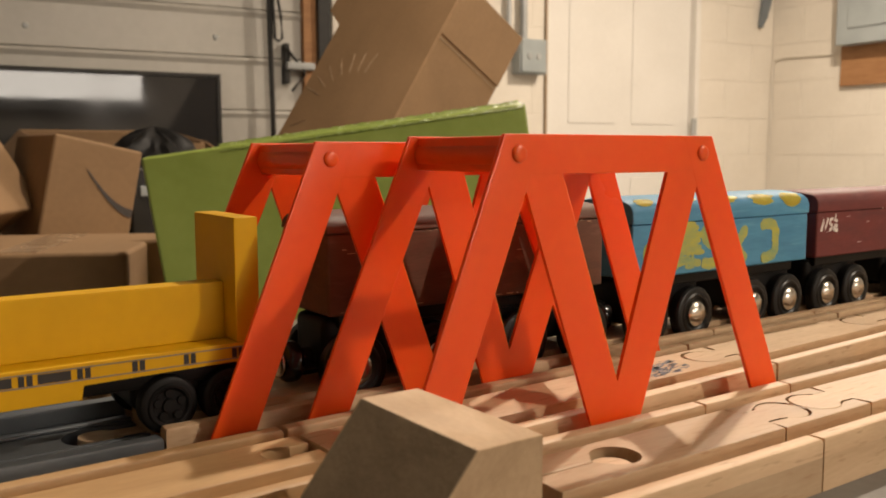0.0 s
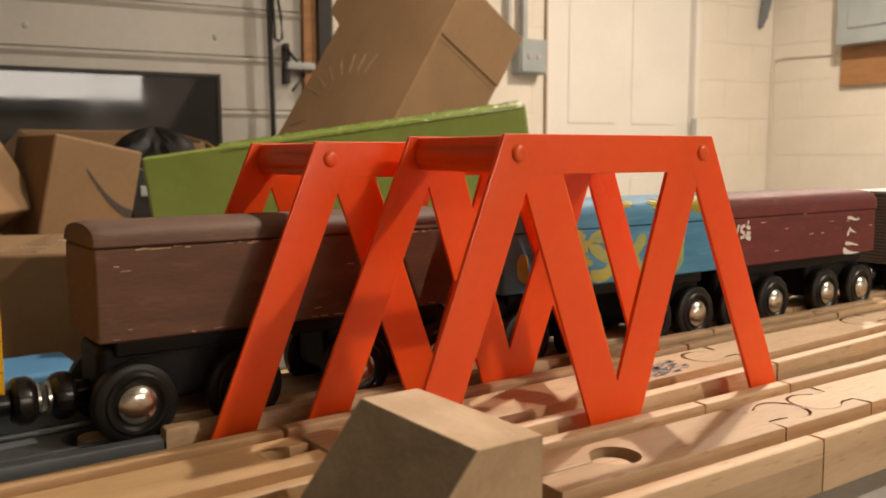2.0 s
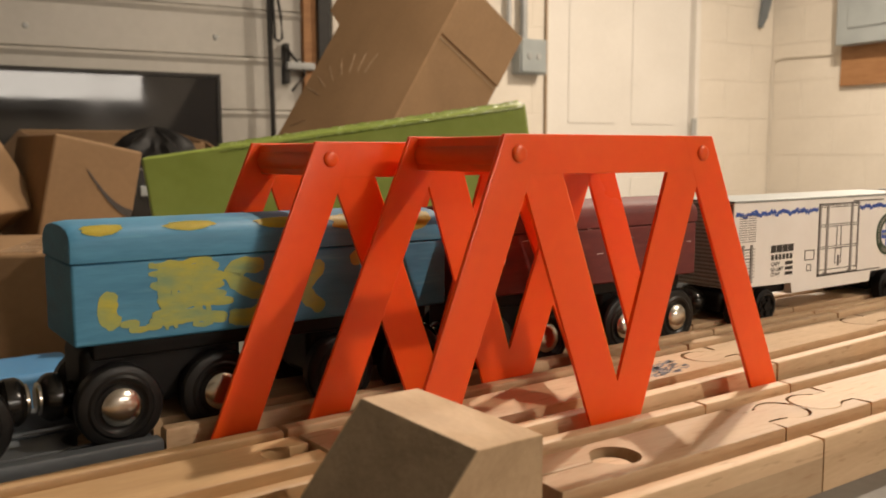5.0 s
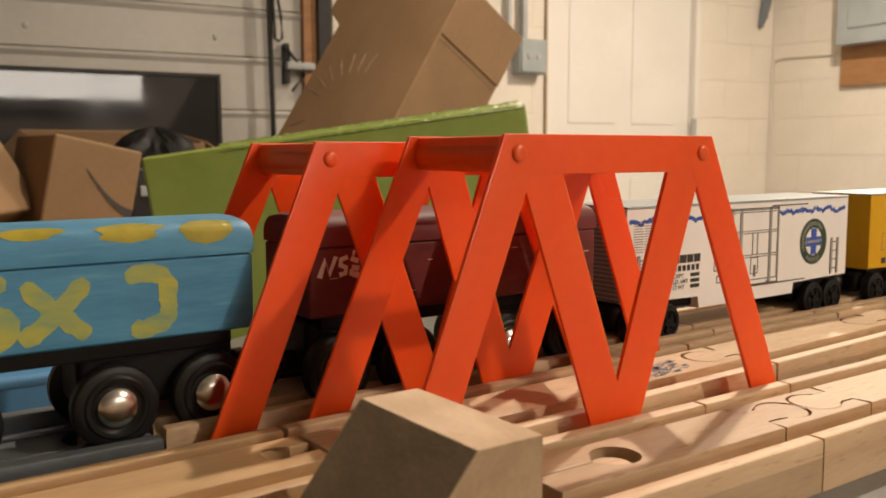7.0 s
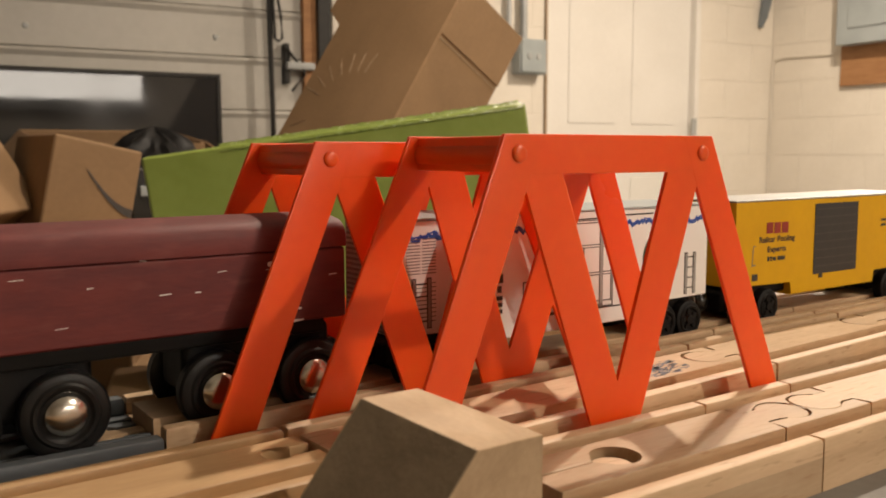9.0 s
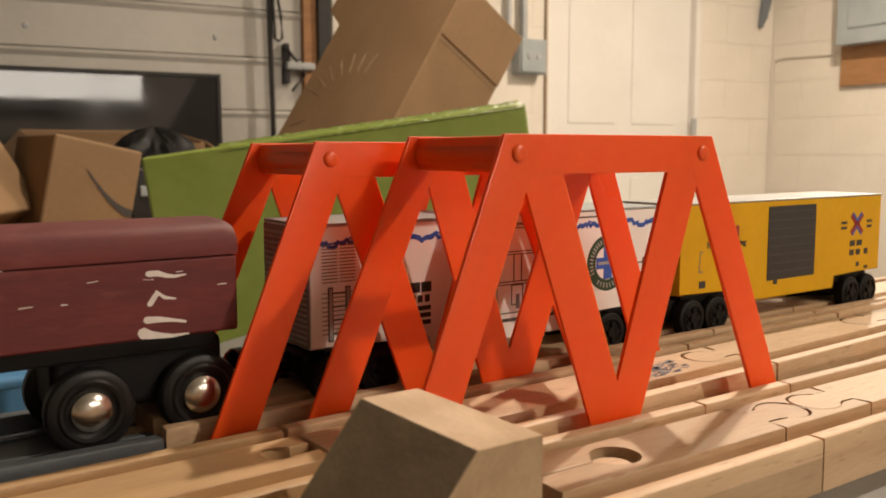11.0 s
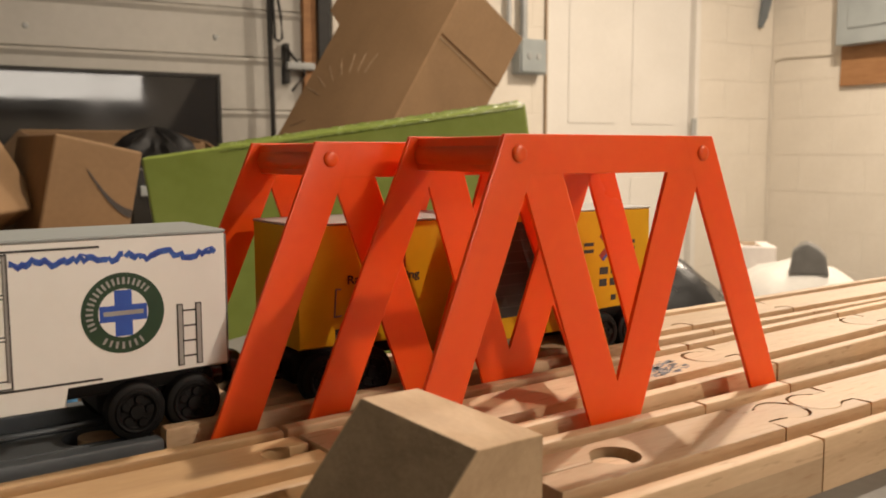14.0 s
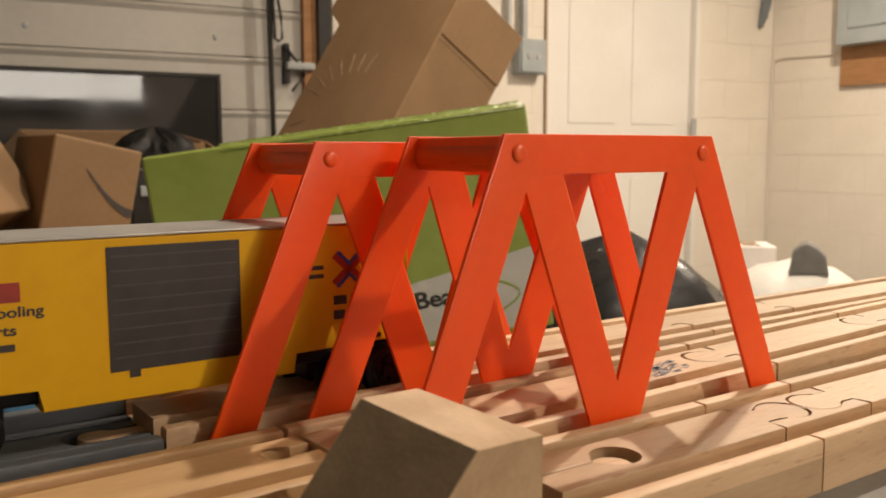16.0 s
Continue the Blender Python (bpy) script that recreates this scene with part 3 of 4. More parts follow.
track(frame_at(216.4, 0.15), [(-234, -20, "low_peg", "socket"), (-20, 48, "peg", "socket"), (48, 262, "peg", "socket"), (262, 478, "peg", "socket"), (478, 800, "peg", "plain")],
      BEECH, WOOD_LABEL)
track(frame_at(216.4, 0.15), [(-450, -234, "peg", "socket"), (-800, -450, "peg", "socket"), (-1150, -800, "plain", "socket")], GREY_PLASTIC,
      "straight grey plastic toy railway track", flat=True)


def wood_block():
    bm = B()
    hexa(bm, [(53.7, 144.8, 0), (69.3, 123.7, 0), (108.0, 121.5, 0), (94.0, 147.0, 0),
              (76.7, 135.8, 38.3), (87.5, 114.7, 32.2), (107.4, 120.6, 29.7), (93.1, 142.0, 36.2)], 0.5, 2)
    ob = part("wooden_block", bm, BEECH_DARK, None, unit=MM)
    ob.data.materials.append(SHADED_SIDE)
    # The left side and its opposite take the wood darkened for shade.
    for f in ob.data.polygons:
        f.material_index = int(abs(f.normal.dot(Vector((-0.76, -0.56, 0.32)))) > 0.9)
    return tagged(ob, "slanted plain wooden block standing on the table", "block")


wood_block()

# ---------------------------------------------------------------- orange truss bridges
def truss_bridge(m, top, slope, length, width, label):
    """Frame: x along from the top left corner of the near side, y across, z = 0 at the track's top."""
    g = thing("toy_truss_bridge", m, label, "toy bridge", "toy bridges")
    foot, th, mid = -13.4, 1.5, length / 2

    def lean(bm, y0):
        """The two sides draw together towards the top."""
        k = 0.03 if y0 == 0 else -0.03
        for v in bm.verts:
            v.co.y += k * (v.co.z - 27)
        return bm

    run = slope * (top - foot)
    lw = 12.4
    for y0 in (0.0, width - 2.6):
        part("top_chord", lean(prism(B(), [(0.5, top), (length - 0.5, top), (length - 3, top - 9.8), (3, top - 9.8)], y0 + 0.12, y0 + th - 0.12, "y", 0.3, True), y0), ORANGE, g, unit=MM)
        half = [(2.5, top - 0.6), (15.4, top - 0.6), (mid - 0.3, 7.2)]
        low = [(mid - 5.8, foot), (lw - slope * 14.0, top - 14.0)]
        brace = half + [(length - x, z) for x, z in half[1::-1]] + [(length - low[1][0], low[1][1]), (mid + 4.4, foot)] + low
        part("v_brace", lean(prism(B(), brace, y0 + 0.2, y0 + th - 0.2, "y", 0.4, True), y0), ORANGE, g, unit=MM)
        for s in (0, 1):
            f = (lambda x: x) if s == 0 else (lambda x: length - x)
            leg = [(0, top), (lw, top), (lw - run, foot), (-run, foot)]
            p = part("end_leg", lean(prism(B(), [(f(x), z) for x, z in leg], y0, y0 + th, "y", 0.7, True), y0), ORANGE, g, unit=MM)
            for yy, d in ((y0, -1), (y0 + th, 1)):
                bm = turned(B(), [(0, 2.2), (d * 0.4, 2.1), (d * 0.75, 1.7), (d * 0.9, 0.9)], (f(4.4), yy, top - 4.7), "y", 20)
                lean(bm, y0)
                part("rivet", bm, ORANGE, p, unit=MM)
    for x in (5.0, length - 5.0):
        part("crossbar", turned(B(), [(th, 3.9), (th + 1.5, 3.4), (width - th - 1.5, 3.4), (width - th, 3.9)], (x, 0, top - 5.2), "y", 24), ORANGE, g, unit=MM)
        part("crossbar_web", box(B(), x - 2.4, x + 2.4, th, width - th, top - 9.3, top - 0.4, 0.6), ORANGE, g, unit=MM)
    return g


truss_bridge(pose(0.1311, 0.1608, RAIL, 0, 0, -1.02), 73.0, 0.41, 74.0, 47.2, "orange plastic toy truss bridge over an empty track")
truss_bridge(pose(0.1076, 0.2112, RAIL, 0, 0, 0.17), 71.6, 0.424, 74.0, 47.2, "orange plastic toy truss bridge over the running train")

# ---------------------------------------------------------------- the train
NEAR = -15.0          # the near side of a car, in millimetres from its middle


def wheel(car, x, side, r, z, capped):
    """A wheel on its own axle point; the frame lies at the hub."""
    s = side
    bm = turned(B(), [(0, r * 0.50), (s * 0.2, r * 0.56), (s * 0.9, r * 0.62), (s * 1.0, r * 0.70), (s * 0.5, r * 0.76), (s * 0.5, r * 0.86), (s * 0.1, r * 0.95), (-s * 0.7, r), (-s * 3.6, r), (-s * 4.4, r * 0.8), (-s * 4.6, r * 0.3)], (0, 0, 0), "y", 36)
    if not capped:
        for i in range(5):
            a = 2 * math.pi * i / 5
            turned(bm, [(s * 0.2, 1.3), (s * 0.8, 1.1)], (r * 0.42 * math.cos(a), 0, r * 0.42 * math.sin(a)), "y", 8)
    w = part("wheel", bm, BLACK if capped else RUBBER, car, unit=MM)
    w.location = (x * MM, s * 14.6 * MM, z * MM)
    if capped:
        part("hub_cap", turned(B(), [(s * 0.2, 5.0), (s * 1.0, 4.9), (s * 1.9, 4.0), (s * 2.4, 2.4), (s * 2.5, 0.6)], (0, 0, 0), "y", 28), CHROME, w,
             "shiny nickel hub cap", unit=MM)
    else:
        part("hub", turned(B(), [(s * 0.1, 2.0), (s * 1.0, 1.8)], (0, 0, 0), "y", 16), RUBBER, w, unit=MM)
    w["radius"] = r * MM
    return w


COUPLERS = {}


def running_gear(car, length, axles, r, z, capped, floor, reach=(9.0, 9.0)):
    wheels = []
    for x in axles:
        for side in (-1, 1):
            wheels.append(wheel(car, x, side, r, z, capped))
        part("axle", turned(B(), [(-10.5, 1.4), (10.5, 1.4)], (x, 0, z), "y", 10), RUBBER, car, unit=MM)
    for a, b in ((axles[0], axles[1]), (axles[2], axles[3])):
        bm = B()
        box(bm, a - 8, b + 8, -9.8, 9.8, z - 2.0, floor - 1.2, 2.6, 3)
        part("truck", bm, RUBBER, car, unit=MM)
    part("underframe", box(B(), 5, length - 5, -11.5, 11.5, floor - 4.5, floor + 0.3, 1.0), RUBBER, car, unit=MM)
    for x, d, e in ((0, -1, reach[0]), (length, 1, reach[1])):
        c = part("coupler", turned(B(), [(-d * 15, 3.4), (d * (e - 7.4), 3.4), (d * (e - 6.8), 5.2), (d * (e - 5.6), 6.1), (d * (e - 3.2), 6.2), (d * (e - 2.0), 5.6), (d * (e - 1.1), 4.6)], (x, 0, 7.4), "x", 26), GLOSS, car, unit=MM)
        part("magnet", turned(B(), [(d * (e - 1.1), 4.2), (d * (e - 0.4), 4.2), (d * e, 3.2)], (x, 0, 7.4), "x", 26), CHROME, c, "round nickel magnet", unit=MM)
        COUPLERS[car.name, d] = c
    return wheels


def stroke(bm, path, w, y=NEAR - 0.12, d=0.14):
    """A flat painted stroke on the near side: a ribbon along a path of (x, z)."""
    path = [Vector(p) for p in path]
    up, lo = [], []
    for i, p in enumerate(path):
        t = (path[min(i + 1, len(path) - 1)] - path[max(i - 1, 0)]).normalized()
        nrm = Vector((-t.y, t.x)) * w * 0.5 * (0.8 + 0.4 * random.random())
        up.append(p + nrm)
        lo.append(p - nrm)
    prism(bm, [tuple(p) for p in up + lo[::-1]], y, y + d, "y")
    return bm


def brush(bm, path, y=NEAR - 0.14, d=0.16):
    """A brush stroke that tapers: (x, z, half its width) along the way."""
    x0, z0, w0 = path[0]
    side = [(x0 - 0.6 * w0, z0 - 0.7 * w0), (x0 - 0.95 * w0, z0), (x0 - 0.6 * w0, z0 + 0.7 * w0)]
    up, low = [], []
    for k, (x, z, w) in enumerate(path):
        p, q = path[max(k - 1, 0)], path[min(k + 1, len(path) - 1)]
        n = Vector((p[1] - q[1], q[0] - p[0])).normalized() * w
        up.append((x + n.x, z + n.y))
        low.append((x - n.x, z - n.y))
    return prism(bm, side + up + low[::-1], y, y + d, "y")


def plate(car, name, x0, x1, z0, z1, material, label="", lift=0.15):
    return part(name, box(B(), x0, x1, NEAR - lift, NEAR + 0.02, z0, z1), material, car, label, unit=MM)


def lettering(car, name, text, x, z, height, material, shear=0.0, width=None, lift=0.14, face=NEAR):
    """Printed words on the near side, from the left end of their foot line."""
    cu = bpy.data.curves.new(name, "FONT")
    cu.body, cu.size, cu.shear, cu.offset = text, height / 0.73, shear, height * 0.035
    tmp = bpy.data.objects.new(name, cu)
    scene.collection.objects.link(tmp)
    bpy.context.view_layer.update()
    me = bpy.data.meshes.new_from_object(tmp.evaluated_get(bpy.context.evaluated_depsgraph_get()))
    bpy.data.objects.remove(tmp)
    bm = B()
    bm.from_mesh(me)
    bpy.data.meshes.remove(me)
    xs = [v.co.x for v in bm.verts]
    k = width / (max(xs) - min(xs)) if width else 1.0
    for v in bm.verts:
        v.co = Vector((x + (v.co.x - min(xs)) * k, face - lift, z + v.co.y))
    return part(name, bm, material, car, unit=MM, smooth=False)


lettering(PACK, "black_word", "Bea", 53, -80, 19, INK, width=42, lift=0.5, face=-1.4)


def roof_side(seam, top):
    """Half of a roof board's end: an upright edge, a rounded shoulder and a nearly flat top, as (across, up)."""
    z = top - 5.2
    return [(-15.5, seam + 0.1), (-15.6, min(z, seam + 1.2)), (-15.5, z), (-14.9, z + 1.7), (-13.6, z + 3.1), (-11.6, z + 4.1), (-8.0, z + 4.7), (-3.0, top)]


def roof_daub(car, x, r, seam, top, lo, hi, seed):
    """A brushed spot that lies on the roof's shoulder, from lo to hi along it (0 at the eaves, 1 at the ridge)."""
    side = roof_side(seam, top)[1:]
    run = [0.0]
    for p, q in zip(side, side[1:]):
        run.append(run[-1] + math.dist(p, q))
    bm, grid, n, m = B(), [], 12, 14
    for j in range(n + 1):
        v = -1 + 2 * j / n
        k = r * math.sqrt(max(0.0, 1 - v * v)) * (1 + 0.35 * noise.noise(Vector((seed, v * 2.2, 0)))) + 0.05
        d = run[-1] * (lo + (hi - lo) * (j / n))
        y, z = np.interp(d, run, [p[0] for p in side]), np.interp(d, run, [p[1] for p in side])
        skew = 0.8 * v + 0.9 * noise.noise(Vector((seed + 9, v * 3, 0)))
        grid.append([bm.verts.new((x + skew + k * (-1 + 2 * i / m), y - 0.08, z + 0.10)) for i in range(m + 1)])
    for p, q in zip(grid, grid[1:]):
        for i in range(m):
            bm.faces.new((p[i], p[i + 1], q[i + 1], q[i]))
    bmesh.ops.solidify(bm, geom=bm.faces[:], thickness=0.12)
    return part("yellow_daub", bm, DAUB_BRIGHT, car, unit=MM)


def smooth_path(path, n=5):
    """Rounds a path of points by a spline through them."""
    p = [Vector(q) for q in [path[0], *path, path[-1]]]
    out = []
    for a, b, c, d in zip(p, p[1:], p[2:], p[3:]):
        for i in range(n):
            t = i / n
            out.append(0.5 * (2 * b + (c - a) * t + (2 * a - 5 * b + 4 * c - d) * t * t + (3 * b - a - 3 * c + d) * t ** 3))
    return out + [p[-1]]


def daub(bm, path, w, y, d=0.14):
    """A round-ended paint stroke of uneven width."""
    pts = smooth_path(path)
    up, low = [], []
    for i, p in enumerate(pts):
        t = (pts[min(i + 1, len(pts) - 1)] - pts[max(i - 1, 0)]).normalized()
        e = min(1.0, 0.45 + 0.35 * min(i, len(pts) - 1 - i))
        k = Vector((-t.y, t.x)) * w * 0.5 * e
        up.append(p + k * random.uniform(0.85, 1.15))
        low.append(p - k * random.uniform(0.85, 1.15))
    for a, b, c, q in zip(up, up[1:], low[1:], low):
        f = [bm.verts.new((v.x, y, v.y)) for v in (a, b, c, q)]
        bm.faces.new(f)
    bmesh.ops.remove_doubles(bm, verts=bm.verts, dist=1e-5)
    bmesh.ops.solidify(bm, geom=bm.faces[:], thickness=-d)
    return bm


def box_wagon(name, left, length, paint, axles, label, reach, seam, top):
    """A painted wooden box wagon with a rounded roof board."""
    car = thing(name, pose(left * MM, 0.2363, RAIL), label, "toy wagon", "toy train")
    part("body", box(B(), 0, length, NEAR, 15, 22, seam - 0.1, 0.9, 3), paint, car, unit=MM)
    side = roof_side(seam, top)
    prof = side + [(-y, z) for y, z in side[::-1]]
    bm = B()
    rings = []
    for x, k in ((-0.2, 0.0), (0.1, 0.55), (1.0, 0.8), (3.0, 1.0), (length - 3.0, 1.0), (length - 1.0, 0.8), (length - 0.1, 0.55), (length + 0.2, 0.0)):
        rings.append([bm.verts.new((x, y * (0.97 + 0.03 * k), seam + 0.1 + (z - seam - 0.1) * (0.84 + 0.16 * k))) for y, z in prof])
    n = len(prof)
    for a, b in zip(rings, rings[1:]):
        for i in range(n):
            bm.faces.new((a[i], a[(i + 1) % n], b[(i + 1) % n], b[i]))
    bm.faces.new(rings[0][::-1])
    bm.faces.new(rings[-1])
    part("roof", bm, paint, car, unit=MM)
    return car, running_gear(car, length, axles, 10.7, 6.0, True, 22, reach)


TRAIN = []


def entry(car, left, wheels):
    TRAIN.append((car, left, wheels))


def build_brown():
    left = 108.0
    car, wheels = box_wagon("brown_box_wagon", left, 108.5, BROWN, (9.0, 38.0, 72.8, 101.2), "worn brown painted wooden toy box wagon", (9.8, 9.2), 45.8, 51.5)
    for i in range(48):
        x, z = random.uniform(3, 104), random.choice((45.3, 44.9, 23.0, random.uniform(25, 42)))
        part("scuff", stroke(B(), [(x, z), (x + random.uniform(0.5, 3.2), z + random.uniform(-0.25, 0.25))], random.uniform(0.12, 0.4), NEAR - 0.05, 0.06), BEECH_DARK, car, unit=MM)
    entry(car, left, wheels)


def build_blue():
    left = 235.0
    car, wheels = box_wagon("blue_box_wagon", left, 109.0, BLUE, (10.4, 36.4, 72.5, 97.0), "blue painted wooden toy box wagon with yellow daubs", (9.2, 5.0), 42.3, 51.8)
    daubs = [[(49, 38.5), (43, 39), (40, 36.5), (44, 33), (49, 30.5), (48.5, 26.5), (43, 25), (39, 26)], [(52.5, 38.5), (58, 32.5), (63, 28), (66.5, 24.8)],
             [(66.5, 38.5), (61, 32.5), (56, 28), (51.5, 24.6)], [(75.5, 38.4), (82.0, 38.8), (85.6, 36.6), (86.0, 32), (85.6, 27.6), (82, 25.4), (76.5, 25.0)], [(9, 35), (8, 30), (10, 26)]]
    for i in range(30):
        z = 24.6 + 16.6 * random.random()
        x = 19 + 5 * random.random() - 0.15 * abs(z - 33)
        n = random.randint(3, 5)
        daubs.append([(x + k * (13 + 4 * random.random()) / n, z + random.uniform(-0.9, 0.9)) for k in range(n + 1)])
    for i in range(10):
        x = random.uniform(20, 34)
        daubs.append([(x, random.uniform(38, 42)), (x + random.uniform(-1.5, 1.5), 33), (x + random.uniform(-2, 2), random.uniform(24, 27))])
    for i in range(9):
        x, z = random.uniform(8, 46), random.uniform(23.4, 27.5)
        daubs.append([(x, z), (x + random.uniform(2, 5), z + random.uniform(-0.6, 0.6))])
    for n, path in enumerate(daubs):
        part("yellow_daub", daub(B(), path, 4.5 if n < 5 else random.uniform(1.2, 2.4), NEAR - 0.12 - 0.002 * n), DAUB, car, unit=MM)
    for n, (x, r, lo, hi) in enumerate(((8, 5.0, 0.3, 0.62), (30, 6.0, 0.32, 0.62), (55, 7.2, 0.28, 0.60), (77.5, 7.6, 0.18, 0.62), (97, 6.4, 0.10, 0.62))):
        roof_daub(car, x, r, 42.3, 51.8, lo, hi, n * 3.7)
    entry(car, left, wheels)


def build_maroon():
    left = 357.0
    car, wheels = box_wagon("maroon_box_wagon", left, 110.5, MAROON, (9.6, 34.0, 72.4, 100.0), "dark red painted wooden toy box wagon with white hand lettering", (5.0, 11.6), 42.2, 51.4)
    letters = [[(6.5, 33.6), (8.4, 38.6), (9.6, 34.4), (11.8, 39.4)], [(15.6, 39.0), (13.4, 38.4), (13.2, 36.8), (15.0, 36.0), (14.8, 34.4), (12.8, 34.0)],
               [(17.2, 40.2), (18.0, 40.0)], [(16.6, 38.6), (19.0, 37.6)], [(16.8, 36.0), (19.2, 35.4)], [(17.0, 34.0), (19.4, 33.4)], [(16.8, 33.6), (16.8, 35.4)]]
    for path in letters:
        path = [(x - 3.4, z) for x, z in path]
        part("white_letter_stroke", stroke(B(), path, 1.55), CHALK, car, unit=MM)
    tallies = [[(87.2, 38.7, 0.75), (89.5, 38.7, 0.75), (91.9, 37.9, 0.55), (93.9, 37.6, 0.4), (96.8, 37.9, 0.15)],
               [(87.3, 31.0, 0.7), (89.3, 33.8, 0.75), (91.1, 32.4, 0.45), (93.9, 31.9, 0.2)],
               [(86.4, 27.1, 0.9), (89.5, 27.0, 0.75), (92.7, 26.5, 0.45), (96.4, 25.7, 0.3)],
               [(85.4, 23.9, 1.5), (87.4, 23.2, 1.0), (90.0, 22.8, 0.7), (93.0, 22.4, 0.45), (97.0, 22.6, 0.2)]]
    for path in tallies:
        part("white_tally_stroke", brush(B(), path), CHALK, car, unit=MM)
    for i in range(12):
        x, z = random.uniform(4, 108), random.uniform(24, 43)
        part("scuff", stroke(B(), [(x, z), (x + random.uniform(0.6, 3.4), z + random.uniform(-0.2, 0.3))], random.uniform(0.12, 0.3), NEAR - 0.05, 0.06), CHALK, car, unit=MM)
    entry(car, left, wheels)


def long_body(car, length, s0, s1, top, low, high, paint):
    """A long van body: its middle sill hangs lower than its ends."""
    pts = [(0, high), (s0, high), (s0, low), (s1, low), (s1, high), (length, high), (length, top), (0, top)]
    return part("body", prism(B(), pts, NEAR, 15, "y", 0.5, True), paint, car, unit=MM)


def bars(car, name, rows, material):
    """Rows of unreadable print: one flat bar a row, (x0, x1, z0, z1)."""
    for x0, x1, z0, z1 in rows:
        plate(car, name, x0, x1, z0, z1, material)


def build_white():
    left, length = 491.0, 143.0
    car = thing("white_refrigerator_wagon", pose(left * MM, 0.2363, RAIL), "white wooden toy refrigerator wagon with black line print", "toy wagon", "toy train")
    long_body(car, length, 40.5, 102.5, 48.0, 8.0, 13.2, WHITE)
    part("roof", box(B(), -0.2, length + 0.2, NEAR - 0.3, 15.3, 48.0, 49.0, 0.4), PANELGREY, car, "grey roof board", unit=MM)
    for end, x in ((0, -0.5), (1, length)):
        part("end_plate", box(B(), x, x + 0.5, -14.6, 14.6, 13.6, 47.6), GREYINK, car, "dark grey ribbed end", unit=MM)
        for i in range(20):
            z = 14.4 + i * 1.62
            part("end_rib", box(B(), x - 0.25, x + 0.75, -13.8, 13.8, z, z + 0.75, 0.15, 1), STEEL if i % 2 else SILVER, car, unit=MM)
    # blue wavy line
    for a, b in ((1.2, 30), (29.6, 58.6), (91.6, 118), (117.6, 140.6)):
        x, z, path = a, 43.2, []
        while x < b:
            path.append((x, 43.1 + random.uniform(-0.8, 0.8) + 0.5 * math.sin(x * 0.6)))
            x += random.uniform(0.5, 1.2)
        part("blue_wave", stroke(B(), path, 1.25), BLUEINK, car, unit=MM)
        part("blue_wave", stroke(B(), [(p[0], p[1] + 0.7) for p in path if random.random() < 0.8], 0.5, NEAR - 0.2), LOGO_BLUE, car, unit=MM)
    # louvres
    for bx in (3.6, 9.4):
        for i in range(12):
            plate(car, "louvre", bx, bx + 5.0, 32.0 + i * 0.95, 32.28 + i * 0.95, GREYINK)
    for i in range(10):
        plate(car, "louvre", 3.6, 14.4, 17.2 + i * 1.3, 17.45 + i * 1.3, GREYINK, lift=0.12)

    def ladder(x, z0, z1, w=7.2):
        for dx in (0, w - 1.6):
            plate(car, "ladder_rail", x + dx, x + dx + 1.6, z0, z1, INK, lift=0.2)
            plate(car, "ladder_rail_fill", x + dx + 0.3, x + dx + 1.3, z0 + 0.3, z1 - 0.3, SILVER, lift=0.26)
        for i in range(4):
            z = z0 + 2.2 + i * (z1 - z0 - 4.2) / 3
            plate(car, "ladder_rung", x + 1.4, x + w - 1.4, z, z + 0.4, INK, lift=0.22)

    ladder(5.5, 15.0, 30.7)
    ladder(129.8, 14.4, 30.4, 6.4)
    # heavy mark, number and small print
    bars(car, "bold_mark", [(25.1 + i * 4.05, 28.7 + i * 4.05, 26.5, 29.6) for i in range(4)], INK)
    bars(car, "number_bar", [(25.5 + i * 2.6, 27.2 + i * 2.6, 23.4, 25.6) for i in range(6)], INK)
    lettering(car, "small_print", "CAPY", 25.4, 20.9, 1.6, INK, width=6.0)
    lettering(car, "small_print", "LD. LMT", 25.4, 18.7, 1.6, INK, width=8.6)
    lettering(car, "small_print", "LT WT", 25.4, 16.5, 1.6, INK, width=6.4)
    bars(car, "small_number_bar", [(35.4, 40.6, z, z + 1.4) for z in (20.9, 18.7, 16.5)], INK)

    def outline(x0, x1, z0, z1, w=0.35, material=INK):
        for a in ((x0, x1, z0, z0 + w), (x0, x1, z1 - w, z1), (x0, x0 + w, z0 + w, z1 - w), (x1 - w, x1, z0 + w, z1 - w)):
            plate(car, "printed_line", *a, material)

    outline(49.3, 56.5, 21.6, 26.0)
    outline(51.1, 54.4, 16.8, 19.8)
    # the plug door: bars and rods
    outline(59.0, 91.2, 14.2, 45.8, 0.4)
    for x, w, z0 in ((59.4, 1.4, 14.6), (65.0, 1.7, 14.6), (84.4, 1.7, 14.6), (90.0, 0.9, 16.0)):
        plate(car, "door_bar", x, x + w, z0, 45.4, GREYINK, lift=0.2)
        plate(car, "door_bar_fill", x + 0.3, x + w - 0.3, z0 + 0.2, 45.2, SILVER, lift=0.25)
    for z in (25.6, 35.4, 44.0):
        plate(car, "door_rod", 60.6, 90.2, z, z + 1.2, INK, lift=0.18)
        plate(car, "door_rod_fill", 60.8, 90.0, z + 0.32, z + 0.88, WHITE, lift=0.19)
    plate(car, "door_sill", 60.6, 90.2, 16.2, 16.55, INK, lift=0.18)
    for x in (64.6, 84.2):
        plate(car, "door_foot", x - 0.8, x + 1.6, 14.4, 15.4, GREYINK, lift=0.28)
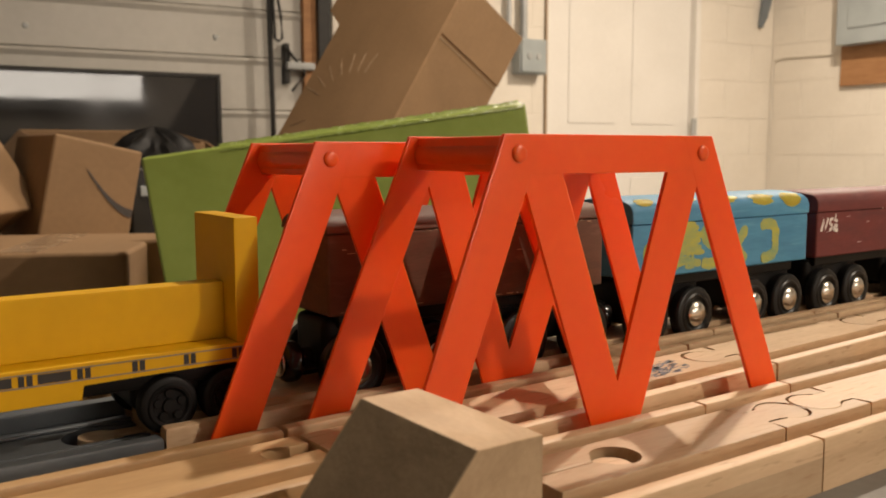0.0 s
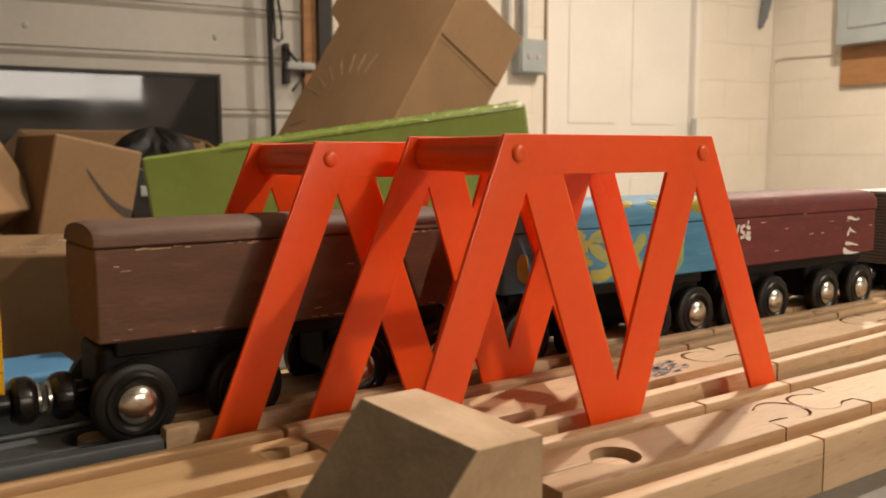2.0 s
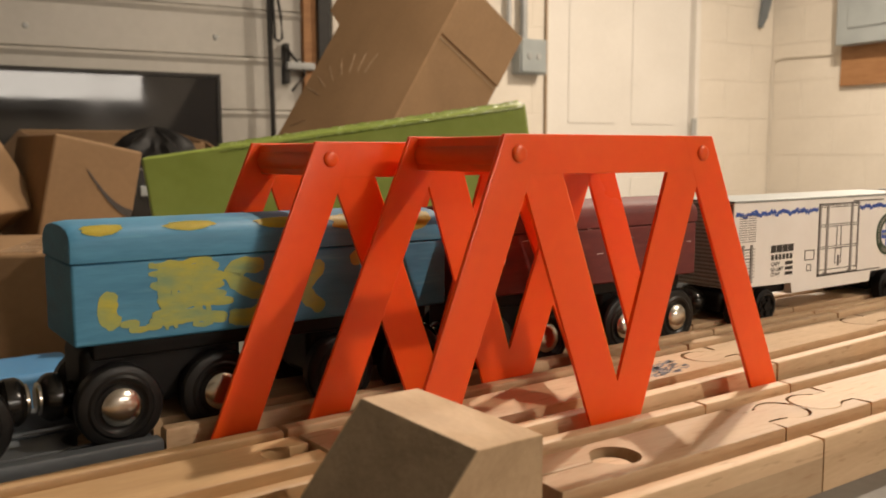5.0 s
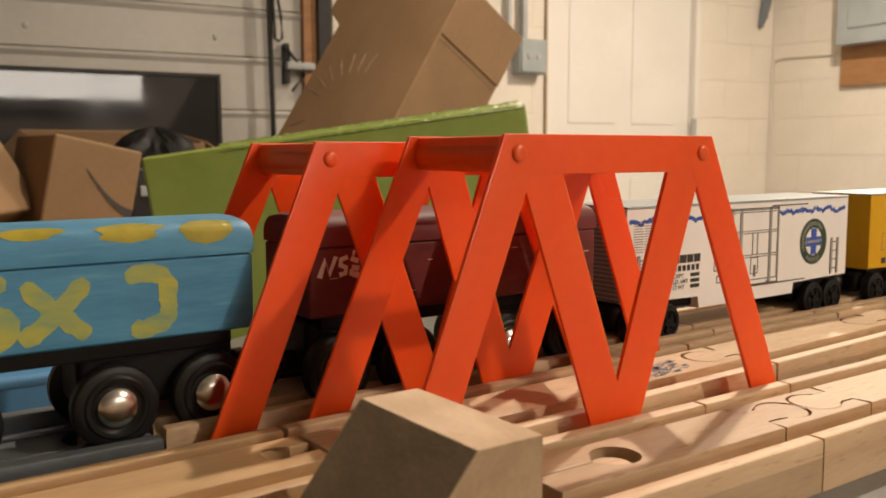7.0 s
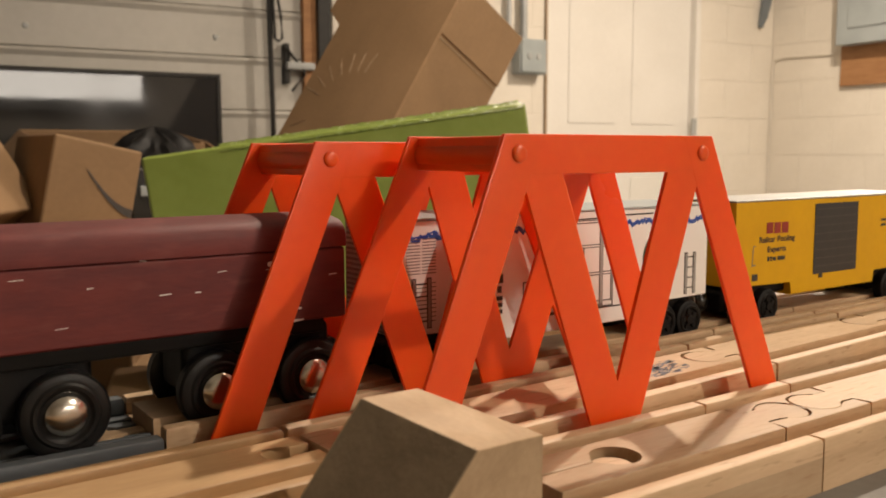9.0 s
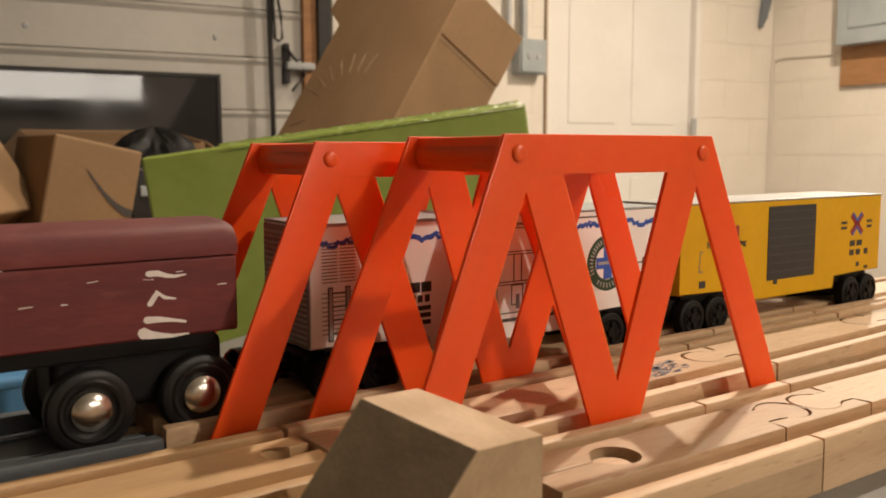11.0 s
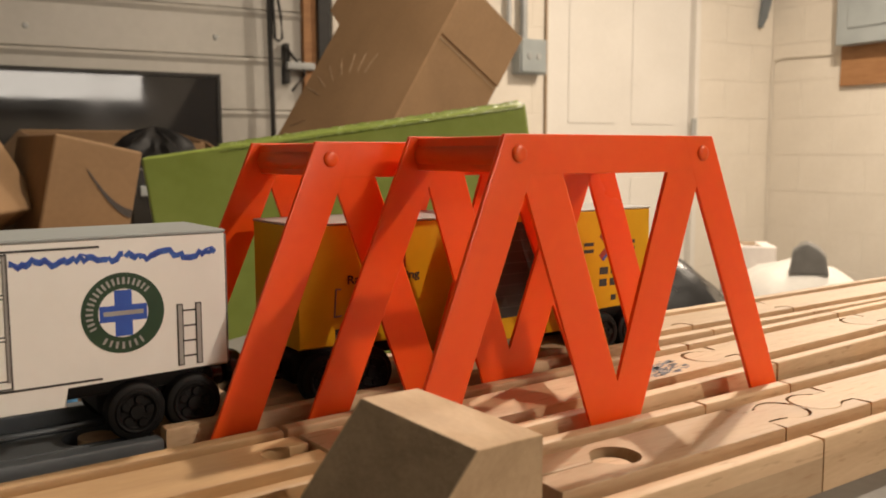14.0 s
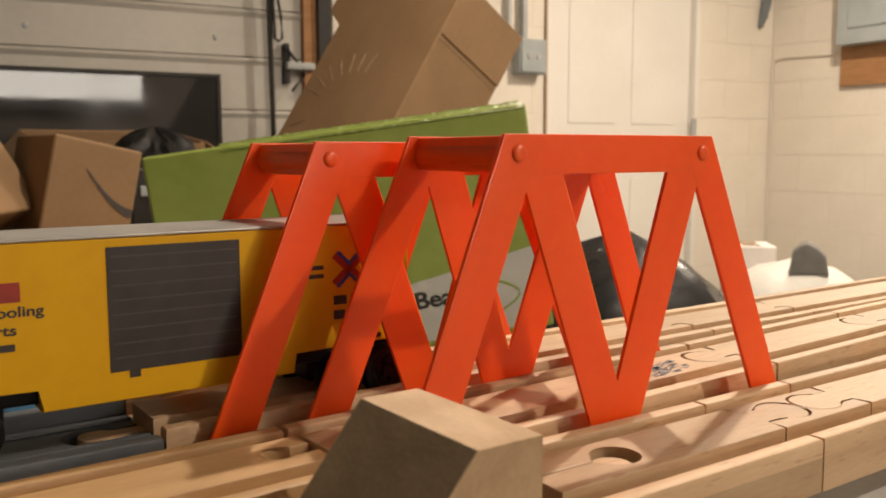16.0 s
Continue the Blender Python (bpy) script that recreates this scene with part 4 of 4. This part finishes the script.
    for x in (73.4, 76.6):
        plate(car, "door_strip", x, x + 0.35, 26.8, 35.4, INK, lift=0.18)
    outline(72.5, 77.5, 18.8, 25.6, 0.32)
    plate(car, "door_latch", 74.6, 75.9, 17.6, 22.4, GREYINK, lift=0.28)
    plate(car, "door_track_line", 59, 111, 13.6, 14.1, INK, lift=0.18)
    plate(car, "door_track_line", 86, 111.5, 46.0, 46.5, INK, lift=0.18)
    # round badge
    cx, cz = 116.6, 29.6

    def disc(r, material, lift, name):
        pts = [(cx + r * math.cos(2 * math.pi * i / 48), cz + r * math.sin(2 * math.pi * i / 48)) for i in range(48)]
        part(name, prism(B(), pts, NEAR - lift, NEAR + 0.02, "y"), material, car, unit=MM)

    disc(10.0, LOGO_GREEN, 0.14, "badge_ring")
    disc(6.0, WHITE, 0.20, "badge_disc")
    plate(car, "badge_cross", cx - 2.1, cx + 2.1, cz - 5.7, cz + 5.7, LOGO_BLUE, lift=0.25)
    plate(car, "badge_cross", cx - 5.7, cx + 5.7, cz - 2.0, cz + 2.0, LOGO_BLUE, lift=0.26)
    bars_z = [(cx - 4.8, cx + 4.8, cz - 0.5, cz + 0.6)]
    for q in bars_z:
        plate(car, "badge_bar", *q, SILVER, lift=0.3)
    for i in range(26):
        a = radians(205 - i * 9.0) if i < 19 else radians(235 + (i - 19) * 11)
        u = Vector((math.cos(a), math.sin(a)))
        p0, p1 = u * 7.2, u * 8.9
        part("badge_mark", stroke(B(), [(cx + p0.x, cz + p0.y), (cx + p1.x, cz + p1.y)], 0.55, NEAR - 0.2), SILVER, car, unit=MM)
    wheels = running_gear(car, length, (7.6, 23.0, 119.0, 133.6), 7.4, 4.2, False, 13.2, (11.6, 10.6))
    entry(car, left, wheels)


def build_yellow():
    left, length = 646.0, 137.5
    car = thing("yellow_box_wagon", pose(left * MM, 0.2363, RAIL), "yellow wooden toy box wagon with a charcoal door", "toy wagon", "toy train")
    long_body(car, length, 37.5, 101.0, 48.2, 7.6, 13.6, YELLOW)
    part("roof", box(B(), -0.2, length + 0.2, NEAR - 0.3, 15.3, 48.2, 49.0, 0.4), SILVER, car, "silver roof board", unit=MM)
    plate(car, "printed_door", 53.0, 86.0, 15.0, 46.0, DARKDOOR, "charcoal printed sliding door", lift=0.2)
    for i in range(8):
        z = 18.2 + i * 3.6
        plate(car, "door_corrugation", 54.0, 85.0, z, z + 0.4, DULL_INK, lift=0.3)
    plate(car, "door_handle", 57.5, 60.0, 13.2, 15.2, DARKDOOR, lift=0.25)
    bars(car, "red_mark", [(19.6, 23.9, 34.8, 39.4), (24.7, 29.0, 34.7, 39.3), (29.8, 34.2, 34.6, 39.2)], REDINK)
    lettering(car, "slogan", "Railcar Pooling", 15.0, 31.2, 2.5, INK, width=24.0)
    lettering(car, "slogan", "Experts", 20.6, 27.0, 2.5, INK, width=12.5)
    bars(car, "address_bar", [(20.8, 22.0, 23.2, 25.2), (22.6, 23.8, 23.2, 25.2), (24.4, 26.4, 23.2, 24.8), (27.6, 32.6, 23.2, 24.9)], INK)
    for path in ([(11.4, 30), (10.8, 22.2)], [(10.6, 22), (13, 22.2)], [(11.4, 30), (13, 29.8)]):
        part("printed_line", stroke(B(), path, 0.4), GREYINK, car, unit=MM)
    plate(car, "small_label", 11.0, 14.6, 15.6, 18.4, DARKDOOR)
    for path in ([(113.5, 40.0), (122.5, 31.4)], [(113.5, 31.4), (122.5, 40.0)]):
        part("crossed_mark", stroke(B(), path, 2.4), REDINK, car, unit=MM)
    for path in ([(114.4, 40.6), (118.0, 37.2), (121.6, 40.6)], [(114.4, 30.8), (118.0, 34.2), (121.6, 30.8)]):
        part("crossed_mark", stroke(B(), path, 1.3, NEAR - 0.22), LOGO_BLUE, car, unit=MM)
    bars(car, "small_number_bar", [(105.5, 110.0, 36.0, 37.2), (105.5, 110.0, 33.6, 34.8), (126.0, 130.0, 36.0, 37.2), (126.0, 130.0, 33.6, 34.8),
                                   (113.0, 117.0, 25.6, 28.2), (118.4, 122.6, 25.6, 28.2), (113.0, 116.4, 21.4, 24.0), (118.0, 121.4, 21.4, 24.0), (124.6, 127.6, 21.4, 24.0),
                                   (118.6, 121.0, 16.0, 18.0), (125.0, 128.0, 14.6, 16.0)], INK)
    wheels = running_gear(car, length, (8.0, 22.6, 115.6, 130.0), 7.4, 4.2, False, 13.4, (10.6, 9.0))
    for ob in car.children:
        if ob in wheels:
            ob.location.x *= 1.03
        else:
            for v in ob.data.vertices:
                v.co.x *= 1.03
    entry(car, left, wheels)


def build_flat():
    left, length = -59.0, 146.2
    car = thing("yellow_flat_wagon", pose(left * MM, 0.2363, RAIL), "yellow wooden toy centre-beam flat wagon with end posts", "toy wagon", "toy train")
    pts = [(0, 13.2), (46, 13.2), (46, 9.2), (100, 9.2), (100, 13.2), (length, 13.2), (length, 18.4), (0, 18.4)]
    part("deck", prism(B(), pts, NEAR, 15, "y", 0.4, True), YELLOW, car, unit=MM)
    for x in (0.0, length - 6.8):
        part("end_post", box(B(), x, x + 6.8, NEAR + 0.1, 14.9, 18.42, 51.8, 0.5), YELLOW, car, unit=MM)
    part("centre_beam", box(B(), 6.82, length - 6.82, NEAR + 8.2, NEAR + 15.2, 18.42, 34.0, 0.4), YELLOW, car, unit=MM)
    plate(car, "printed_line", 2, length - 2, 17.2, 17.5, GREYINK)
    plate(car, "printed_line", 2, length - 2, 14.2, 14.5, GREYINK)
    for x in range(8, 140, 13):
        for dx in (0, 1.8):
            plate(car, "stake_pocket", x + dx, x + dx + 1.3, 14.6, 17.1, INK)
        if 40 < x < 95:
            plate(car, "dark_panel", x + 4.2, x + 11.6, 14.7, 17.0, INK)
    wheels = running_gear(car, length, (8.4, 23.6, 121.0, 137.2), 7.6, 4.4, False, 13.2, (9.0, 10.0))
    entry(car, left, wheels)


build_brown()
build_blue()
build_maroon()
build_white()
build_yellow()
build_flat()

plug = part("wooden_plug", turned(B(), [(-13.5, 5.2), (-2.3, 5.2), (-1.6, 4.7)], (141.9, 136.4, 0), "z", 28), BEECH, None, unit=MM)
plug.location = (0, 0, RAIL)
tagged(plug, "round beech plug standing in the open socket", "plug")
dowel = part("wooden_dowel", turned(B(), [(0, 3.6), (1.0, 4.6), (27, 4.6), (28, 3.6)], (0, 0, 0), "x", 24), BEECH, None, unit=MM)
dowel.matrix_world = pose(0.299, 0.1635, 0.0046, 0, 0, 1)
tagged(dowel, "short round beech dowel lying between two tracks", "dowel")
# a smudge of blue print on the middle track
smudge = new("ink_smudge")
smudge.matrix_world = frame_at(171.1, 2.2)
tagged(smudge, "smudged blue-grey ink stamp on the wooden track", "stamp")
for i in range(95):
    u, v = random.uniform(-97, -76), random.uniform(12.0, 24.0)
    bm = B()
    prism(bm, [(u, v), (u + random.uniform(1, 4), v + random.uniform(-0.8, 0.8)), (u + random.uniform(1, 4), v + random.uniform(0.5, 1.6)), (u + 0.2, v + 0.7)], 0.01, 0.05, "z")
    part("ink_mark", bm, STAMP, smudge, unit=MM)

# ---------------------------------------------------------------- painted blocks of the walls
def block_mesh(w, h, d=0.0025):
    bm = box(B(), 0.0004, w - 0.0004, -d, -0.0005, 0.0004, h - 0.0004, 0.0012, 1)
    me = bpy.data.meshes.new("wall_block")
    bmesh.ops.recalc_face_normals(bm, faces=bm.faces)
    bm.to_mesh(me)
    bm.free()
    me.materials.append(WALLPAINT)
    return me


def lay_blocks(wall, m, width, z0, z1, w=0.406, h=0.203):
    """Courses of painted blocks on a wall's room side, half a block over at every second course."""
    meshes = {}
    for j in range(int((z1 - z0) / h)):
        x = -w / 2 if j % 2 else 0.0
        while x < width - 0.01:
            a, b = max(x, 0.0), min(x + w, width)
            if b - a > 0.03:
                key = round(b - a, 3)
                if key not in meshes:
                    meshes[key] = block_mesh(b - a, h)
                ob = new("wall_block", meshes[key])
                ob.parent = wall
                ob.matrix_parent_inverse = wall.matrix_world.inverted()
                ob.matrix_basis = m @ pose(a, 0, z0 + j * h)
            x += w


lay_blocks(bpy.data.objects["wall_east"], EAST @ pose(0.004, 0, 0), 2.4, FLOOR_Z, CEIL_Z)
lay_blocks(bpy.data.objects["wall_north_east"], ROOM @ pose(2.413, 0, 0), 0.566, FLOOR_Z, CEIL_Z)
lay_blocks(bpy.data.objects["wall_north"], ROOM @ pose(0.302, 0, 0), 1.084, FLOOR_Z, CEIL_Z)

# ---------------------------------------------------------------- movement
PATH = [(0.0, -7.0), (0.5, -2.6), (1.0, 33.9), (1.5, 46.8), (2.0, 56.0), (2.5, 89.9), (3.0, 110.2), (3.5, 133.2), (4.0, 164.2), (4.2, 173.5), (6.3, 203.3),
        (6.5, 216.2), (7.0, 248.4), (7.5, 275.2), (8.0, 306.8), (8.5, 342.7), (9.0, 347.8), (9.2, 348.4), (11.3, 397.7), (11.5, 410.9), (12.0, 439.0), (12.5, 465.6),
        (13.0, 492.8), (13.5, 511.5), (14.0, 540.2), (14.5, 563.6), (15.0, 598.6), (15.5, 621.6), (16.0, 643.8)]


def gone(t):
    return float(np.interp(t, [p[0] for p in PATH], [p[1] for p in PATH]))


# play in the couplings: (seconds, millimetres) by which a wagon runs ahead of its usual place
PLAY = {"white_refrigerator_wagon": [(0.0, 7.5), (8.0, 7.0), (9.2, 5.5), (11.3, 0.3), (12.0, 0.3), (12.5, 4.6), (13.0, 4.4), (13.5, 9.0), (14.0, 9.0), (14.5, 9.4), (16.0, 9.4)],
        "yellow_box_wagon": [(0.0, 0.0), (15.0, 0.2), (15.5, 2.0), (16.0, 2.0)],
        "maroon_box_wagon": [(0.0, 9.4), (4.2, 9.4), (6.3, 1.5), (6.5, 0.8), (7.0, -0.5), (7.5, -1.5), (8.0, -0.7), (8.5, -2.0), (9.0, -0.9), (11.5, -1.8), (16.0, -1.8)],
        "blue_box_wagon": [(0.0, 3.5), (1.0, 0.5), (4.2, 1.0), (6.3, 5.6), (6.5, 5.6), (7.0, 3.0), (7.5, 3.0), (16.0, 3.0)]}


def play(name, t):
    return float(np.interp(t, *zip(*PLAY.get(name, [(0.0, 0.0), (16.0, 0.0)]))))


def slide_couplers():
    """The couplers slide in their wagons, so that the magnets stay together."""
    blue, maroon, white = "blue_box_wagon", "maroon_box_wagon", "white_refrigerator_wagon"
    times = sorted({t for rows in PLAY.values() for t, _ in rows})
    walk(COUPLERS[blue, -1], [(t, pose((play(blue, t) - 0.1) * MM, 0, 0)) for t in times])
    walk(COUPLERS[maroon, -1], [(t, pose(-(3.0 + play(blue, t) - play(maroon, t)) * MM, 0, 0)) for t in times])
    walk(COUPLERS[maroon, 1], [(t, pose((0.3 + play(maroon, t) - play(white, t)) * MM, 0, 0)) for t in times])
    walk(COUPLERS[white, 1], [(t, pose((play(white, t) - play("yellow_box_wagon", t) - 9.2) * MM, 0, 0)) for t in times])


def motions():
    slide_couplers()
    for car, left, wheels in TRAIN:
        rows = []
        for t, s in PATH:
            x = left - s - play(car.name, t)
            rows.append((t, pose(x * MM, 0.2363 + (x - 300) * 2.6e-6, RAIL, 0, 0, 0.15)))
        walk(car, rows)
        for w in wheels:
            at = w.location.copy()
            r = w["radius"] * 1000
            walk(w, [(i * 0.125, pose(at.x, at.y, at.z, 0, -math.degrees(gone(i * 0.125) / r), 0)) for i in range(129)])


motions()
